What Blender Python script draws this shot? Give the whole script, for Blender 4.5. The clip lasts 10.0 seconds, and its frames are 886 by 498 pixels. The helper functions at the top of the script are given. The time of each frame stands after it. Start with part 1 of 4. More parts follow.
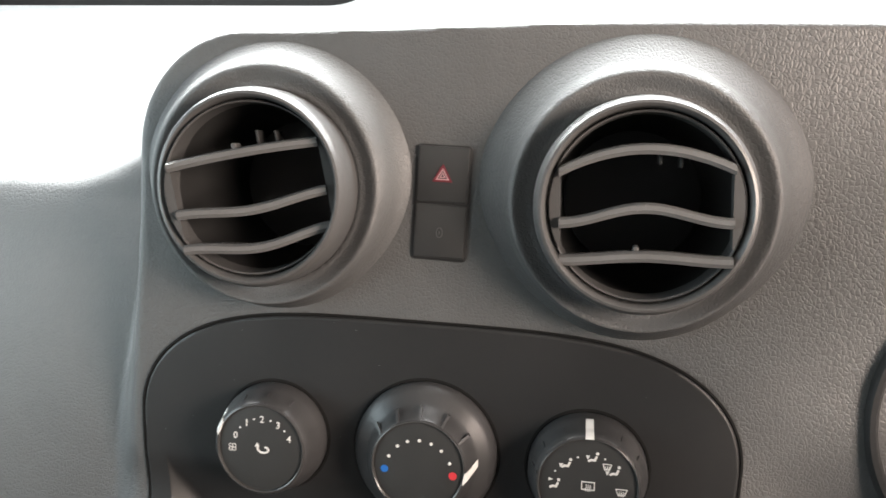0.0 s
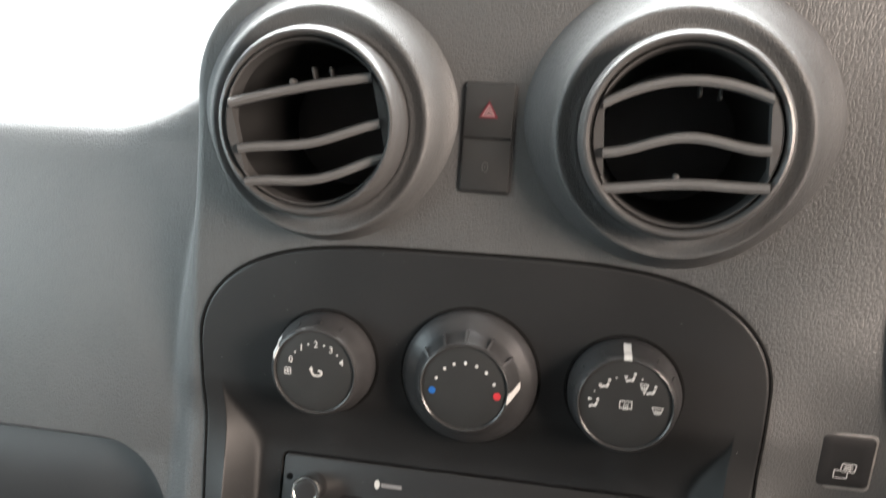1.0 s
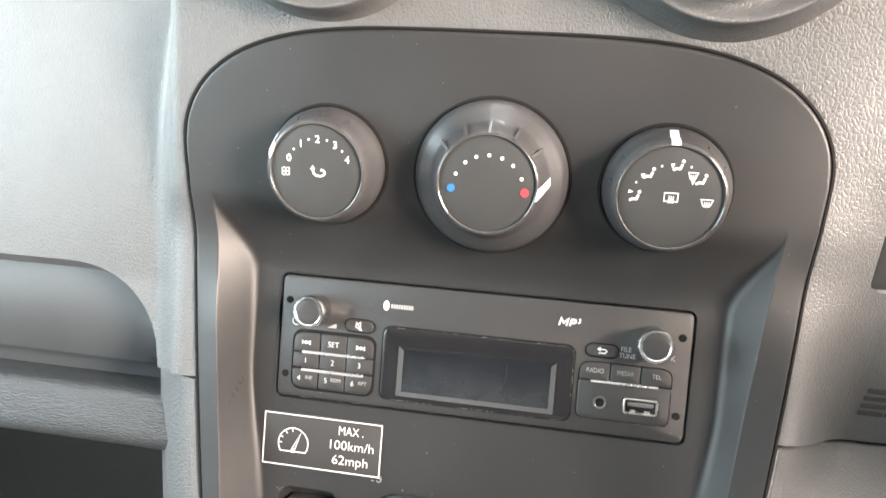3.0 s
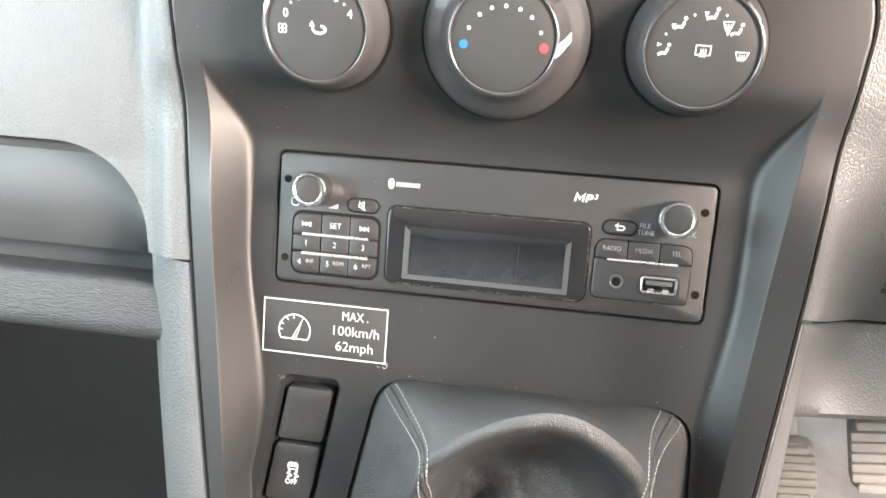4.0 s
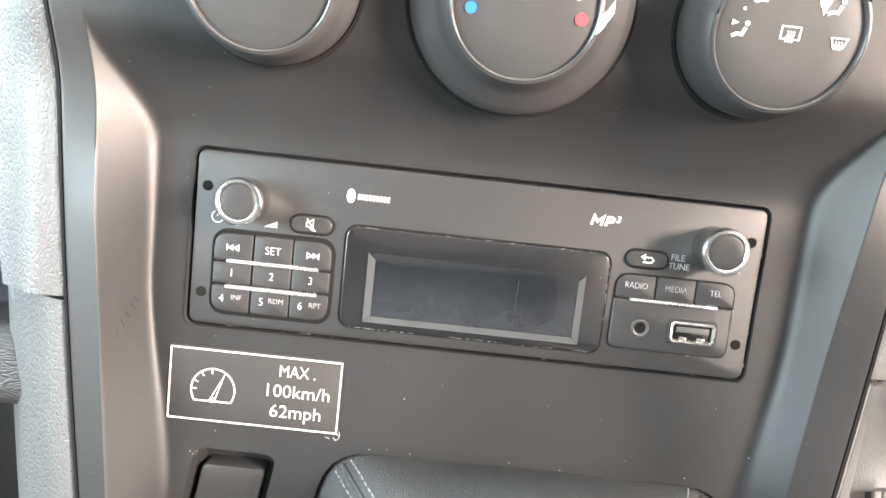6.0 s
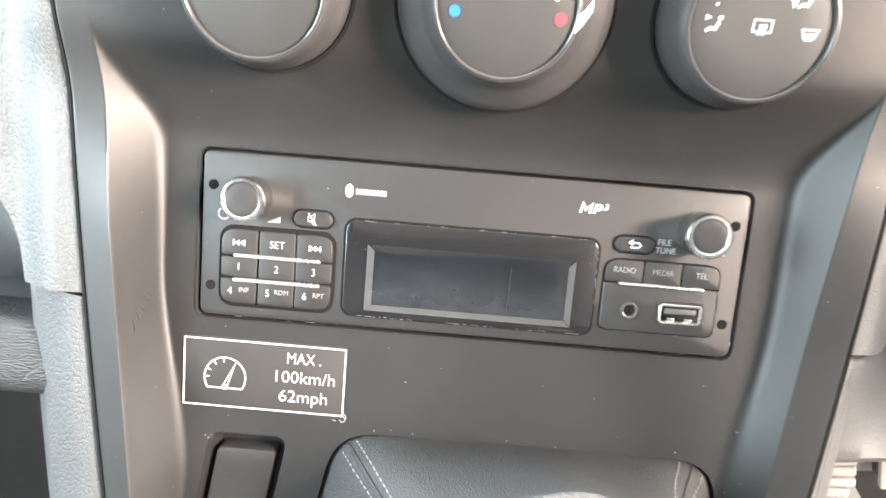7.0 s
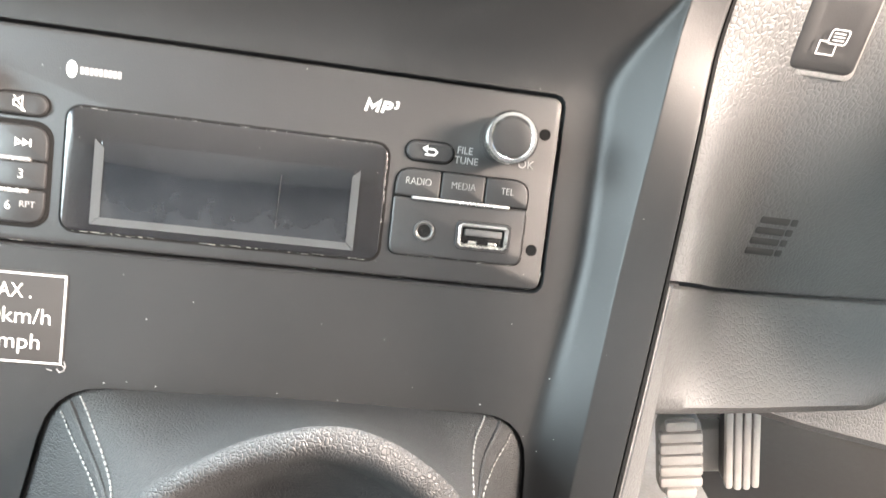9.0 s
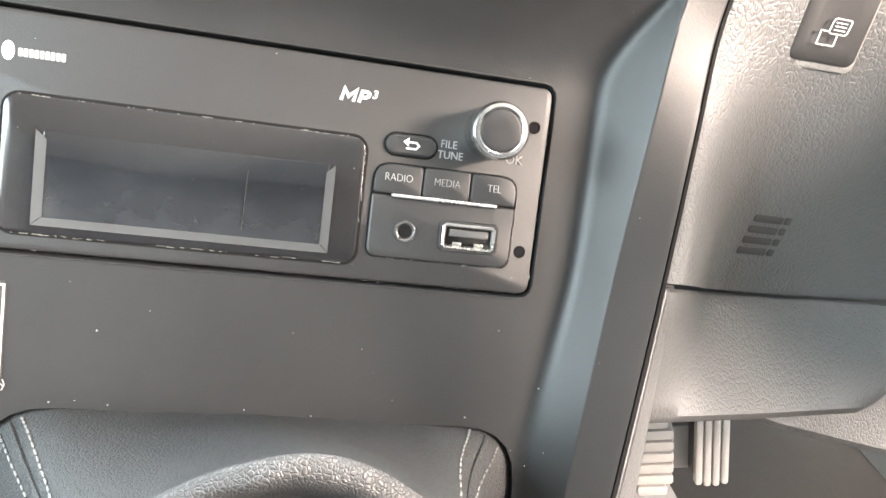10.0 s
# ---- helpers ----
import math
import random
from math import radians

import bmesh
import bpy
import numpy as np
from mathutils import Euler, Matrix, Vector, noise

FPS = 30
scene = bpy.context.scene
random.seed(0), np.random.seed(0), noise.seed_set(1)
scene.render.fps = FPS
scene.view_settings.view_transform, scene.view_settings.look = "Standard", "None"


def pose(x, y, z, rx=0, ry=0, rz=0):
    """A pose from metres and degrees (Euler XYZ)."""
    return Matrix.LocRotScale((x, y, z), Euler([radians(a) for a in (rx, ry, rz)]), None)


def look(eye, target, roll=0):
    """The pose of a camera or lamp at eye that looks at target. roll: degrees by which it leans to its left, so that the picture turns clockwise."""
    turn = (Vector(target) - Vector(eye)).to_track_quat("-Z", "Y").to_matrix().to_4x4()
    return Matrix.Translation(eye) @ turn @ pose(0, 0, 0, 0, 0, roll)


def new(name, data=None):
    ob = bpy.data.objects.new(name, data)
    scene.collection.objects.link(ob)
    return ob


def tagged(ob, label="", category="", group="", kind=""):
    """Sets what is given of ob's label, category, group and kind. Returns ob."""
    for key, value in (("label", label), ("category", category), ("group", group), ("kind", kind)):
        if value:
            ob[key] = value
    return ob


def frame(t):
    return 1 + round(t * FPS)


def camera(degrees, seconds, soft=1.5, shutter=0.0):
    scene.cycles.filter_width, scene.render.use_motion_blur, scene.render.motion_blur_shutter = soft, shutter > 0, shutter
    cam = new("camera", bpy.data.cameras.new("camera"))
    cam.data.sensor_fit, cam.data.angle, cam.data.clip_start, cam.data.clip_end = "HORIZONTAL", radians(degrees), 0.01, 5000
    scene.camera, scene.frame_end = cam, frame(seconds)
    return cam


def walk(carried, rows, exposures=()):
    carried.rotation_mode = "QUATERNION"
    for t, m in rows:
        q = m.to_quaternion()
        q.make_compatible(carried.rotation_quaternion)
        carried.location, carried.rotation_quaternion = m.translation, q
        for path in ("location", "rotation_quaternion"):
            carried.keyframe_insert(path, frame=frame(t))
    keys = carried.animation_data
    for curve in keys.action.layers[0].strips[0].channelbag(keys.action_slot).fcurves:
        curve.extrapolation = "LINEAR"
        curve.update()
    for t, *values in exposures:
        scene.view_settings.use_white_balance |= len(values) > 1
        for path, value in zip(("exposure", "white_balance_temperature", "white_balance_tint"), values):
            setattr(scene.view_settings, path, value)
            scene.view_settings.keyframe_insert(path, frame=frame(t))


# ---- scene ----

# The dash axes: x to the right, y into the dashboard, z up along the leaning radio, with the radio's middle at its origin.
DASH = pose(0, 0, 0.50, -22, 0, 0)
cam = camera(63.6, 10.0, 1.5, 0.5)
ROWS = [
    (0.0, 0.0594, -0.3439, 0.1407, 9.97, 5.33, 4.45),
    (0.5, 0.0516, -0.3550, 0.1333, 10.61, 5.65, 5.13),
    (1.0, 0.0484, -0.3604, 0.1178, 10.70, 3.60, 4.73),
    (1.5, 0.0421, -0.3481, 0.0924, 10.62, 1.03, 4.55),
    (2.0, 0.0370, -0.3331, 0.0814, 9.50, -1.87, 4.16),
    (2.2, 0.0354, -0.3320, 0.0763, 9.59, -2.21, 4.25),
    (3.3, 0.0284, -0.3207, 0.0626, 8.63, -4.45, 4.53),
    (3.5, 0.0259, -0.3214, 0.0559, 8.83, -5.45, 4.78),
    (4.0, 0.0210, -0.3093, 0.0378, 7.29, -8.36, 4.45),
    (4.5, 0.0202, -0.3051, 0.0307, 6.80, -8.21, 4.89),
    (5.0, -0.0003, -0.2722, 0.0164, 3.91, -7.44, 6.74),
    (5.2, -0.0172, -0.2452, 0.0176, -0.27, -5.35, 6.08),
    (5.5, -0.0175, -0.2408, 0.0336, -0.15, -6.93, 7.11),
    (5.7, -0.0164, -0.2358, 0.0355, -0.96, -7.19, 6.50),
    (6.8, -0.0109, -0.2402, 0.0352, 0.38, -8.65, 5.37),
    (7.0, -0.0081, -0.2466, 0.0409, 0.36, -9.16, 4.79),
    (7.2, -0.0004, -0.2658, 0.0456, 1.43, -10.71, 4.30),
    (7.5, 0.0142, -0.2968, 0.0331, 4.70, -11.16, 4.86),
    (7.8, 0.0212, -0.2922, 0.0324, 2.61, -10.08, 5.04),
    (8.0, 0.0385, -0.2673, 0.0246, -0.01, -9.05, 5.22),
    (8.2, 0.0391, -0.2448, 0.0257, -4.55, -10.86, 5.56),
    (8.5, 0.0498, -0.2266, 0.0176, -6.12, -4.77, 4.67),
    (8.8, 0.0332, -0.2185, 0.0139, -8.66, -7.67, 6.49),
    (9.0, 0.0319, -0.2107, -0.0006, -8.51, -5.06, 6.69),
    (9.5, 0.0279, -0.1948, -0.0009, -11.53, -4.66, 6.90),
    (10.0, 0.0281, -0.1938, -0.0005, -11.75, -5.19, 6.80),
]


def aim(x, y, z, yaw, pitch, roll):
    """The camera's pose in the dash axes from its eye, yaw to the left, pitch up and roll."""
    a, b = radians(yaw), radians(pitch)
    ahead = Vector((-math.sin(a) * math.cos(b), math.cos(a) * math.cos(b), math.sin(b)))
    return DASH @ look((x, y, z), Vector((x, y, z)) + ahead, roll)


EXPOSURES = [(0.0, -0.08), (0.5, -0.76), (1.0, -0.14), (1.5, 0.5), (2.0, 1.25), (3.5, 1.7), (4.5, 2.0), (5.5, 2.05), (7.0, 2.24), (7.5, 2.2), (8.0, 2.08), (8.5, 2.28), (10.0, 2.18)]
walk(cam, [(t, aim(*r)) for t, *r in ROWS], EXPOSURES)

# ---- world, sun and window light ----
SUN_ELEVATION, SUN_AZIMUTH = 30.0, 14.0
world = bpy.data.worlds.new("sky")
scene.world = world
world.use_nodes = True
sky = world.node_tree.nodes.new("ShaderNodeTexSky")
sky.sky_type, sky.sun_disc = "NISHITA", False
sky.sun_elevation, sky.sun_rotation = radians(SUN_ELEVATION), radians(SUN_AZIMUTH)
world.node_tree.links.new(sky.outputs[0], world.node_tree.nodes["Background"].inputs[0])
world.node_tree.nodes["Background"].inputs[1].default_value = 0.15

sun = new("sun", bpy.data.lights.new("sun", "SUN"))
sun.data.energy, sun.data.angle, sun.data.color = 4.0, radians(0.6), (1.0, 0.96, 0.9)
_a, _e = radians(SUN_AZIMUTH), radians(SUN_ELEVATION)
sun.matrix_world = look((0, 0, 3), Vector((0, 0, 3)) - Vector((math.sin(_a) * math.cos(_e), math.cos(_a) * math.cos(_e), math.sin(_e))))


def window_light(name, eye, target, w, h, power, colour):
    lamp = new(name, bpy.data.lights.new(name, "AREA"))
    lamp.data.shape, lamp.data.size, lamp.data.size_y = "RECTANGLE", w, h
    lamp.data.energy, lamp.data.color = power, colour
    lamp.matrix_world = look(eye, target)
    return lamp


window_light("window_light_left", (-0.75, -0.28, 0.76), (0.1, -0.06, 0.56), 0.8, 0.38, 6.4, (0.82, 0.97, 1.0))
window_light("window_light_right", (0.76, -0.47, 0.87), (0.0, 0.0, 0.60), 0.30, 0.34, 23.5, (1.0, 0.82, 0.70))
window_light("windscreen_light", (0.0, 0.32, 1.12), (0.0, 0.06, 0.70), 1.4, 0.50, 62.0, (0.97, 0.99, 0.98))


# ---- materials ----
def material(name, colour, rough, metal=0.0, spread=0.15, scale=60.0, bump=0.0, bump_scale=900.0, cells=False, stretch=(1, 1, 1),
             dust=0.0, coat=0.0, wear=0.06, depth=0.0006):
    """A surface with broad and fine variation in colour and gloss, grain as bump, and specks of dust."""
    m = bpy.data.materials.new(name)
    m.use_nodes = True
    nodes, links = m.node_tree.nodes, m.node_tree.links
    b = nodes["Principled BSDF"]
    where = nodes.new("ShaderNodeTexCoord")
    broad, fine = nodes.new("ShaderNodeTexNoise"), nodes.new("ShaderNodeTexNoise")
    for n, k in ((broad, scale), (fine, scale * 14)):
        n.inputs["Scale"].default_value, n.inputs["Detail"].default_value = k, 5.0
        links.new(where.outputs["Object"], n.inputs["Vector"])
    both = nodes.new("ShaderNodeMath")
    both.operation, both.inputs[1].default_value = "MULTIPLY_ADD", 0.45
    links.new(fine.outputs[0], both.inputs[0])
    links.new(broad.outputs[0], both.inputs[2])
    tone = nodes.new("ShaderNodeMapRange")
    tone.inputs[1].default_value, tone.inputs[2].default_value = 0.35, 1.1
    tone.inputs[3].default_value, tone.inputs[4].default_value = 1 - spread, 1 + spread
    links.new(both.outputs[0], tone.inputs[0])
    mix = nodes.new("ShaderNodeVectorMath")
    mix.operation, mix.inputs[0].default_value = "SCALE", colour
    links.new(tone.outputs[0], mix.inputs["Scale"])
    shade = mix.outputs[0]
    if dust:
        specks = nodes.new("ShaderNodeTexVoronoi")
        specks.inputs["Scale"].default_value = 170.0
        links.new(where.outputs["Object"], specks.inputs["Vector"])
        near = nodes.new("ShaderNodeMath")
        near.operation, near.inputs[1].default_value = "LESS_THAN", 0.029 * dust
        links.new(specks.outputs["Distance"], near.inputs[0])
        over = nodes.new("ShaderNodeMix")
        over.data_type = "RGBA"
        links.new(near.outputs[0], over.inputs[0])
        links.new(shade, over.inputs[6])
        over.inputs[7].default_value = (0.42, 0.41, 0.39, 1)
        shade = over.outputs[2]
    links.new(shade, b.inputs["Base Color"])
    gloss = nodes.new("ShaderNodeMapRange")
    gloss.inputs[1].default_value, gloss.inputs[2].default_value = 0.35, 1.1
    gloss.inputs[3].default_value, gloss.inputs[4].default_value = rough - wear, rough + wear
    links.new(both.outputs[0], gloss.inputs[0])
    links.new(gloss.outputs[0], b.inputs["Roughness"])
    b.inputs["Metallic"].default_value = metal
    b.inputs["Coat Weight"].default_value = coat
    b.inputs["Coat Roughness"].default_value = 0.08
    if bump:
        sized = nodes.new("ShaderNodeMapping")
        sized.inputs["Scale"].default_value = stretch
        links.new(where.outputs["Object"], sized.inputs[0])
        if cells:
            warp = nodes.new("ShaderNodeTexNoise")
            warp.inputs["Scale"].default_value = bump_scale * 0.35
            links.new(sized.outputs[0], warp.inputs["Vector"])
            shift = nodes.new("ShaderNodeVectorMath")
            shift.operation = "MULTIPLY_ADD"
            shift.inputs[1].default_value = (1.6 / bump_scale,) * 3
            links.new(warp.outputs["Color"], shift.inputs[0])
            links.new(sized.outputs[0], shift.inputs[2])
            grain = nodes.new("ShaderNodeTexVoronoi")
            grain.feature = "DISTANCE_TO_EDGE"
            links.new(shift.outputs[0], grain.inputs["Vector"])
            grain.inputs["Scale"].default_value = bump_scale
            cap = nodes.new("ShaderNodeMapRange")
            cap.inputs[2].default_value = 0.20
            links.new(grain.outputs["Distance"], cap.inputs[0])
            height = cap.outputs[0]
        else:
            grain = nodes.new("ShaderNodeTexNoise")
            grain.inputs["Scale"].default_value, grain.inputs["Detail"].default_value = bump_scale, 3.0
            links.new(sized.outputs[0], grain.inputs["Vector"])
            height = grain.outputs[0]
        relief = nodes.new("ShaderNodeBump")
        relief.inputs["Strength"].default_value, relief.inputs["Distance"].default_value = bump, depth
        links.new(height, relief.inputs["Height"])
        links.new(relief.outputs[0], b.inputs["Normal"])
    return m


GRAINED = material("grained_plastic", (0.074, 0.076, 0.077), 0.48, spread=0.14, scale=25, bump=0.26, bump_scale=640, cells=True, stretch=(1, 1, 0.72))
ROLL_GRAIN = material("coarse_grained_plastic", (0.017, 0.019, 0.021), 0.62, spread=0.14, scale=25, bump=0.6, bump_scale=1000, cells=True, stretch=(0.18, 1, 1.0), depth=0.0006)
SMOOTH = material("smooth_dark_plastic", (0.036, 0.038, 0.040), 0.5, spread=0.1, scale=30, bump=0.15, bump_scale=1500)
SATIN = material("satin_black_plastic", (0.0164, 0.0169, 0.0174), 0.46, spread=0.16, scale=18, bump=0.10, bump_scale=2600, dust=0.75)
SATIN.node_tree.nodes["Principled BSDF"].inputs["Specular IOR Level"].default_value = 0.40
RADIO_BLACK = material("radio_black_plastic", (0.020, 0.020, 0.0205), 0.46, spread=0.12, scale=35, bump=0.12, bump_scale=2600, dust=0.8)
BUTTON = material("button_plastic", (0.021, 0.021, 0.0215), 0.45, spread=0.12, scale=60, bump=0.08, bump_scale=2400)
SATIN.node_tree.nodes["Principled BSDF"].inputs["Specular IOR Level"].default_value = 0.42
KNOB = material("knob_plastic", (0.036, 0.036, 0.037), 0.36, spread=0.15, scale=50, bump=0.08, bump_scale=2200)
KNOB_FACE = material("knob_face_plastic", (0.024, 0.025, 0.025), 0.5, spread=0.1, scale=50, bump=0.10, bump_scale=2600)
# Flat near-black: shade in gaps, holes and wells put into colour; also the cowl.
BLACK = material("black_trim_and_gap_shade", (0.008, 0.008, 0.008), 0.8)
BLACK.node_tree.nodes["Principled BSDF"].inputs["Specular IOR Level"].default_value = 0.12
VENT_DARK = material("vent_black_plastic", (0.017, 0.017, 0.017), 0.5, spread=0.2, scale=40)
VENT_TRIM = material("vent_trim_plastic", (0.07, 0.07, 0.07), 0.33, spread=0.12, scale=40, bump=0.06, bump_scale=1800)
# Darker than the fascia: the shade inside the slots, put into the colour.
SLOT_SHADE = material("slot_shade", (0.030, 0.030, 0.030), 0.75, spread=0.15, scale=60)
SLAT = material("slat_plastic", (0.11, 0.11, 0.11), 0.24, spread=0.12, scale=40)
WHITE = material("white_print", (0.60, 0.60, 0.585), 0.55, spread=0.05)
RING = material("glossy_edge", (0.04, 0.04, 0.04), 0.22, spread=0.1)
KEY_PRINT = material("key_print", (0.42, 0.42, 0.41), 0.55, spread=0.08)
GREY_PRINT = material("grey_print", (0.25, 0.25, 0.25), 0.55, spread=0.08)
DUST = material("pale_dust", (0.15, 0.148, 0.14), 0.8, spread=0.3, scale=300)
DIM_PRINT = material("dim_print", (0.08, 0.08, 0.08), 0.5, spread=0.08)
RED = material("red_print", (0.52, 0.035, 0.045), 0.5, spread=0.05)
DARK_RED = material("dark_red_print", (0.13, 0.015, 0.024), 0.5, spread=0.05)
PINK_PRINT = material("pink_print", (0.42, 0.25, 0.26), 0.5, spread=0.05)
BLUE = material("blue_print", (0.012, 0.105, 0.36), 0.5, spread=0.05)
CHROME = material("chrome", (0.64, 0.64, 0.63), 0.22, metal=1.0, spread=0.06, scale=120, wear=0.05)
STRIP = material("bright_strip", (0.70, 0.70, 0.69), 0.28, metal=0.85, spread=0.06)
STEEL = material("brushed_steel", (0.68, 0.67, 0.64), 0.28, metal=1.0, spread=0.12, scale=80)
JACK_RIM = material("grey_socket_rim", (0.085, 0.085, 0.084), 0.3, metal=0.4, spread=0.2, scale=200)
SCREEN = material("display_glass", (0.0070, 0.0084, 0.0104), 0.10, spread=0.6, scale=32, coat=0.3, wear=0.05)


def smear(mat, level, fade, colour):
    """A film of old dust that lies along the lower edge of a pane, in ragged drifts, and thins out upwards."""
    nodes, links = mat.node_tree.nodes, mat.node_tree.links
    b = nodes["Principled BSDF"]
    under = b.inputs["Base Color"].links[0].from_socket
    where, split = nodes.new("ShaderNodeTexCoord"), nodes.new("ShaderNodeSeparateXYZ")
    links.new(where.outputs["Object"], split.inputs[0])
    ragged = nodes.new("ShaderNodeTexNoise")
    ragged.inputs["Scale"].default_value, ragged.inputs["Detail"].default_value = 130.0, 6.0
    links.new(where.outputs["Object"], ragged.inputs["Vector"])
    lift = nodes.new("ShaderNodeMath")
    lift.operation, lift.inputs[1].default_value = "MULTIPLY_ADD", -1.6 * fade
    links.new(ragged.outputs[0], lift.inputs[0])
    links.new(split.outputs["Z"], lift.inputs[2])
    film = nodes.new("ShaderNodeMapRange")
    film.interpolation_type = "SMOOTHSTEP"
    film.inputs[1].default_value, film.inputs[2].default_value = level + 0.4 * fade, level - 1.8 * fade
    film.inputs[3].default_value, film.inputs[4].default_value = 0.0, 0.40
    links.new(lift.outputs[0], film.inputs[0])
    over = nodes.new("ShaderNodeMix")
    over.data_type = "RGBA"
    links.new(film.outputs[0], over.inputs[0])
    links.new(under, over.inputs[6])
    over.inputs[7].default_value = (*colour, 1)
    links.new(over.outputs[2], b.inputs["Base Color"])


smear(SCREEN, -0.0150, 0.0120, (0.040, 0.045, 0.050))
BEZEL = material("display_gloss", (0.008, 0.008, 0.009), 0.18, spread=0.15, scale=30, coat=0.4, dust=0.7, wear=0.05)
BEVEL_GREY = material("display_edge", (0.048, 0.051, 0.053), 0.4, spread=0.1)
STICKER = material("sticker_film", (0.022, 0.022, 0.022), 0.5, spread=0.1, bump=0.06, bump_scale=1200)
LEATHER = material("black_leather", (0.024, 0.025, 0.026), 0.51, spread=0.18, scale=40, bump=0.45, bump_scale=1000, cells=True, dust=0.7, wear=0.08, depth=0.0005)
LEATHER.node_tree.nodes["Principled BSDF"].inputs["Specular IOR Level"].default_value = 0.5
SCUFFED = material("scuffed_plastic", (0.20, 0.195, 0.19), 0.6, spread=0.45, scale=160, bump=0.4, bump_scale=1500)
THREAD = material("grey_thread", (0.19, 0.19, 0.185), 0.8, spread=0.2, scale=300)
CARPET = material("black_carpet", (0.02, 0.019, 0.018), 0.95, spread=0.35, scale=120, bump=0.8, bump_scale=700)
RUBBER = material("pedal_rubber", (0.20, 0.195, 0.18), 0.6, spread=0.2, scale=80)
PEDAL_METAL = material("pedal_metal", (0.40, 0.39, 0.37), 0.5, metal=0.2, spread=0.15, scale=60)
LINING = material("grey_lining", (0.48, 0.48, 0.47), 0.9, spread=0.12, scale=40, bump=0.4, bump_scale=500)
REAR_LINING = material("rear_lining", (0.022, 0.023, 0.026), 0.85, spread=0.2, scale=20, bump=0.3, bump_scale=500)
TRIM_PAINT = material("cabin_trim", (0.21, 0.21, 0.21), 0.6, spread=0.12, scale=20)
# Pale floor tone that also carries brightness from light on the floor.
PALE_LIT_FLOOR = material("pale_lit_footwell", (0.25, 0.24, 0.23), 0.6, spread=0.35, scale=25)


# ---- mesh helpers ----
def part(name, bm, mat, parent=None, label="", at=None, sharp=35.0):
    """Links a bmesh as one mesh object under a thing or a part."""
    mesh = bpy.data.meshes.new(name)
    bm.to_mesh(mesh)
    bm.free()
    mesh.shade_smooth()
    mesh.set_sharp_from_angle(angle=radians(sharp))
    mesh.materials.append(mat)
    ob = new(name, mesh)
    ob.parent = parent
    if at is not None:
        ob.matrix_basis = at
    return tagged(ob, label)


def thing(name, m, label, category, group="", kind=""):
    """An empty at the base of a thing, at the pose m in the dash axes."""
    ob = new(name)
    ob.empty_display_size = 0.02
    ob.matrix_world = DASH @ m
    return tagged(ob, label, category, group, kind)


def step(a, b, v):
    k = min(1.0, max(0.0, (v - a) / (b - a)))
    return k * k * (3 - 2 * k)


def mixed(a, b, k):
    return a + (b - a) * k


def loft(bm, rings, first=True, last=True, closed=True):
    """Faces between rings of points of one length, the ends capped."""
    rows = [[bm.verts.new(p) for p in ring] for ring in rings]
    n = len(rows[0])
    for a, b in zip(rows, rows[1:]):
        for i in range(n if closed else n - 1):
            j = (i + 1) % n
            bm.faces.new((a[i], a[j], b[j], b[i]))
    if first:
        bm.faces.new(rows[0])
    if last:
        bm.faces.new(rows[-1])
    return rows


def outward(bm):
    bmesh.ops.recalc_face_normals(bm, faces=bm.faces[:])
    return bm


def rounded(w, h, r, n=5, cx=0.0, cz=0.0, shear=0.0):
    """The outline of a rounded rectangle in x and z."""
    out = []
    r = max(min(r, w / 2 - 1e-5, h / 2 - 1e-5), 1e-5)
    for sx, sz, a in ((1, 1, 0), (-1, 1, 90), (-1, -1, 180), (1, -1, 270)):
        for k in range(n + 1):
            t = radians(a + 90 * k / n)
            z = sz * (h / 2 - r) + r * math.sin(t)
            out.append((cx + sx * (w / 2 - r) + r * math.cos(t) + shear * z, cz + z))
    return out


def slab(w, h, r, back, front, edge=0.0006, cx=0.0, cz=0.0, shear=0.0, n=5, dish=0.0, bm=None):
    """A rounded plate from y = back to y = front (front is towards the viewer), with a softened front edge."""
    bm = bm or bmesh.new()
    rings = []
    for k, y in ((0, back), (0, front + edge), (0.35 * edge, front + 0.3 * edge), (edge, front)):
        rings.append([(x, y, z) for x, z in rounded(w - 2 * k, h - 2 * k, r - k, n, cx, cz, shear)])
    if dish:
        rings.append([(cx + (x - cx) * 0.6, y + dish, cz + (z - cz) * 0.6) for x, y, z in rings[-1]])
    loft(bm, rings)
    return outward(bm)


def lathe(profile, seg=48, bm=None, first=True, last=True, cx=0.0, cz=0.0):
    """A turned body on the y axis, from pairs of radius and height towards the viewer."""
    bm = bm or bmesh.new()
    rings = [[(cx + r * math.cos(2 * math.pi * k / seg), -h, cz + r * math.sin(2 * math.pi * k / seg)) for k in range(seg)] for r, h in profile]
    loft(bm, rings, first, last)
    return outward(bm)


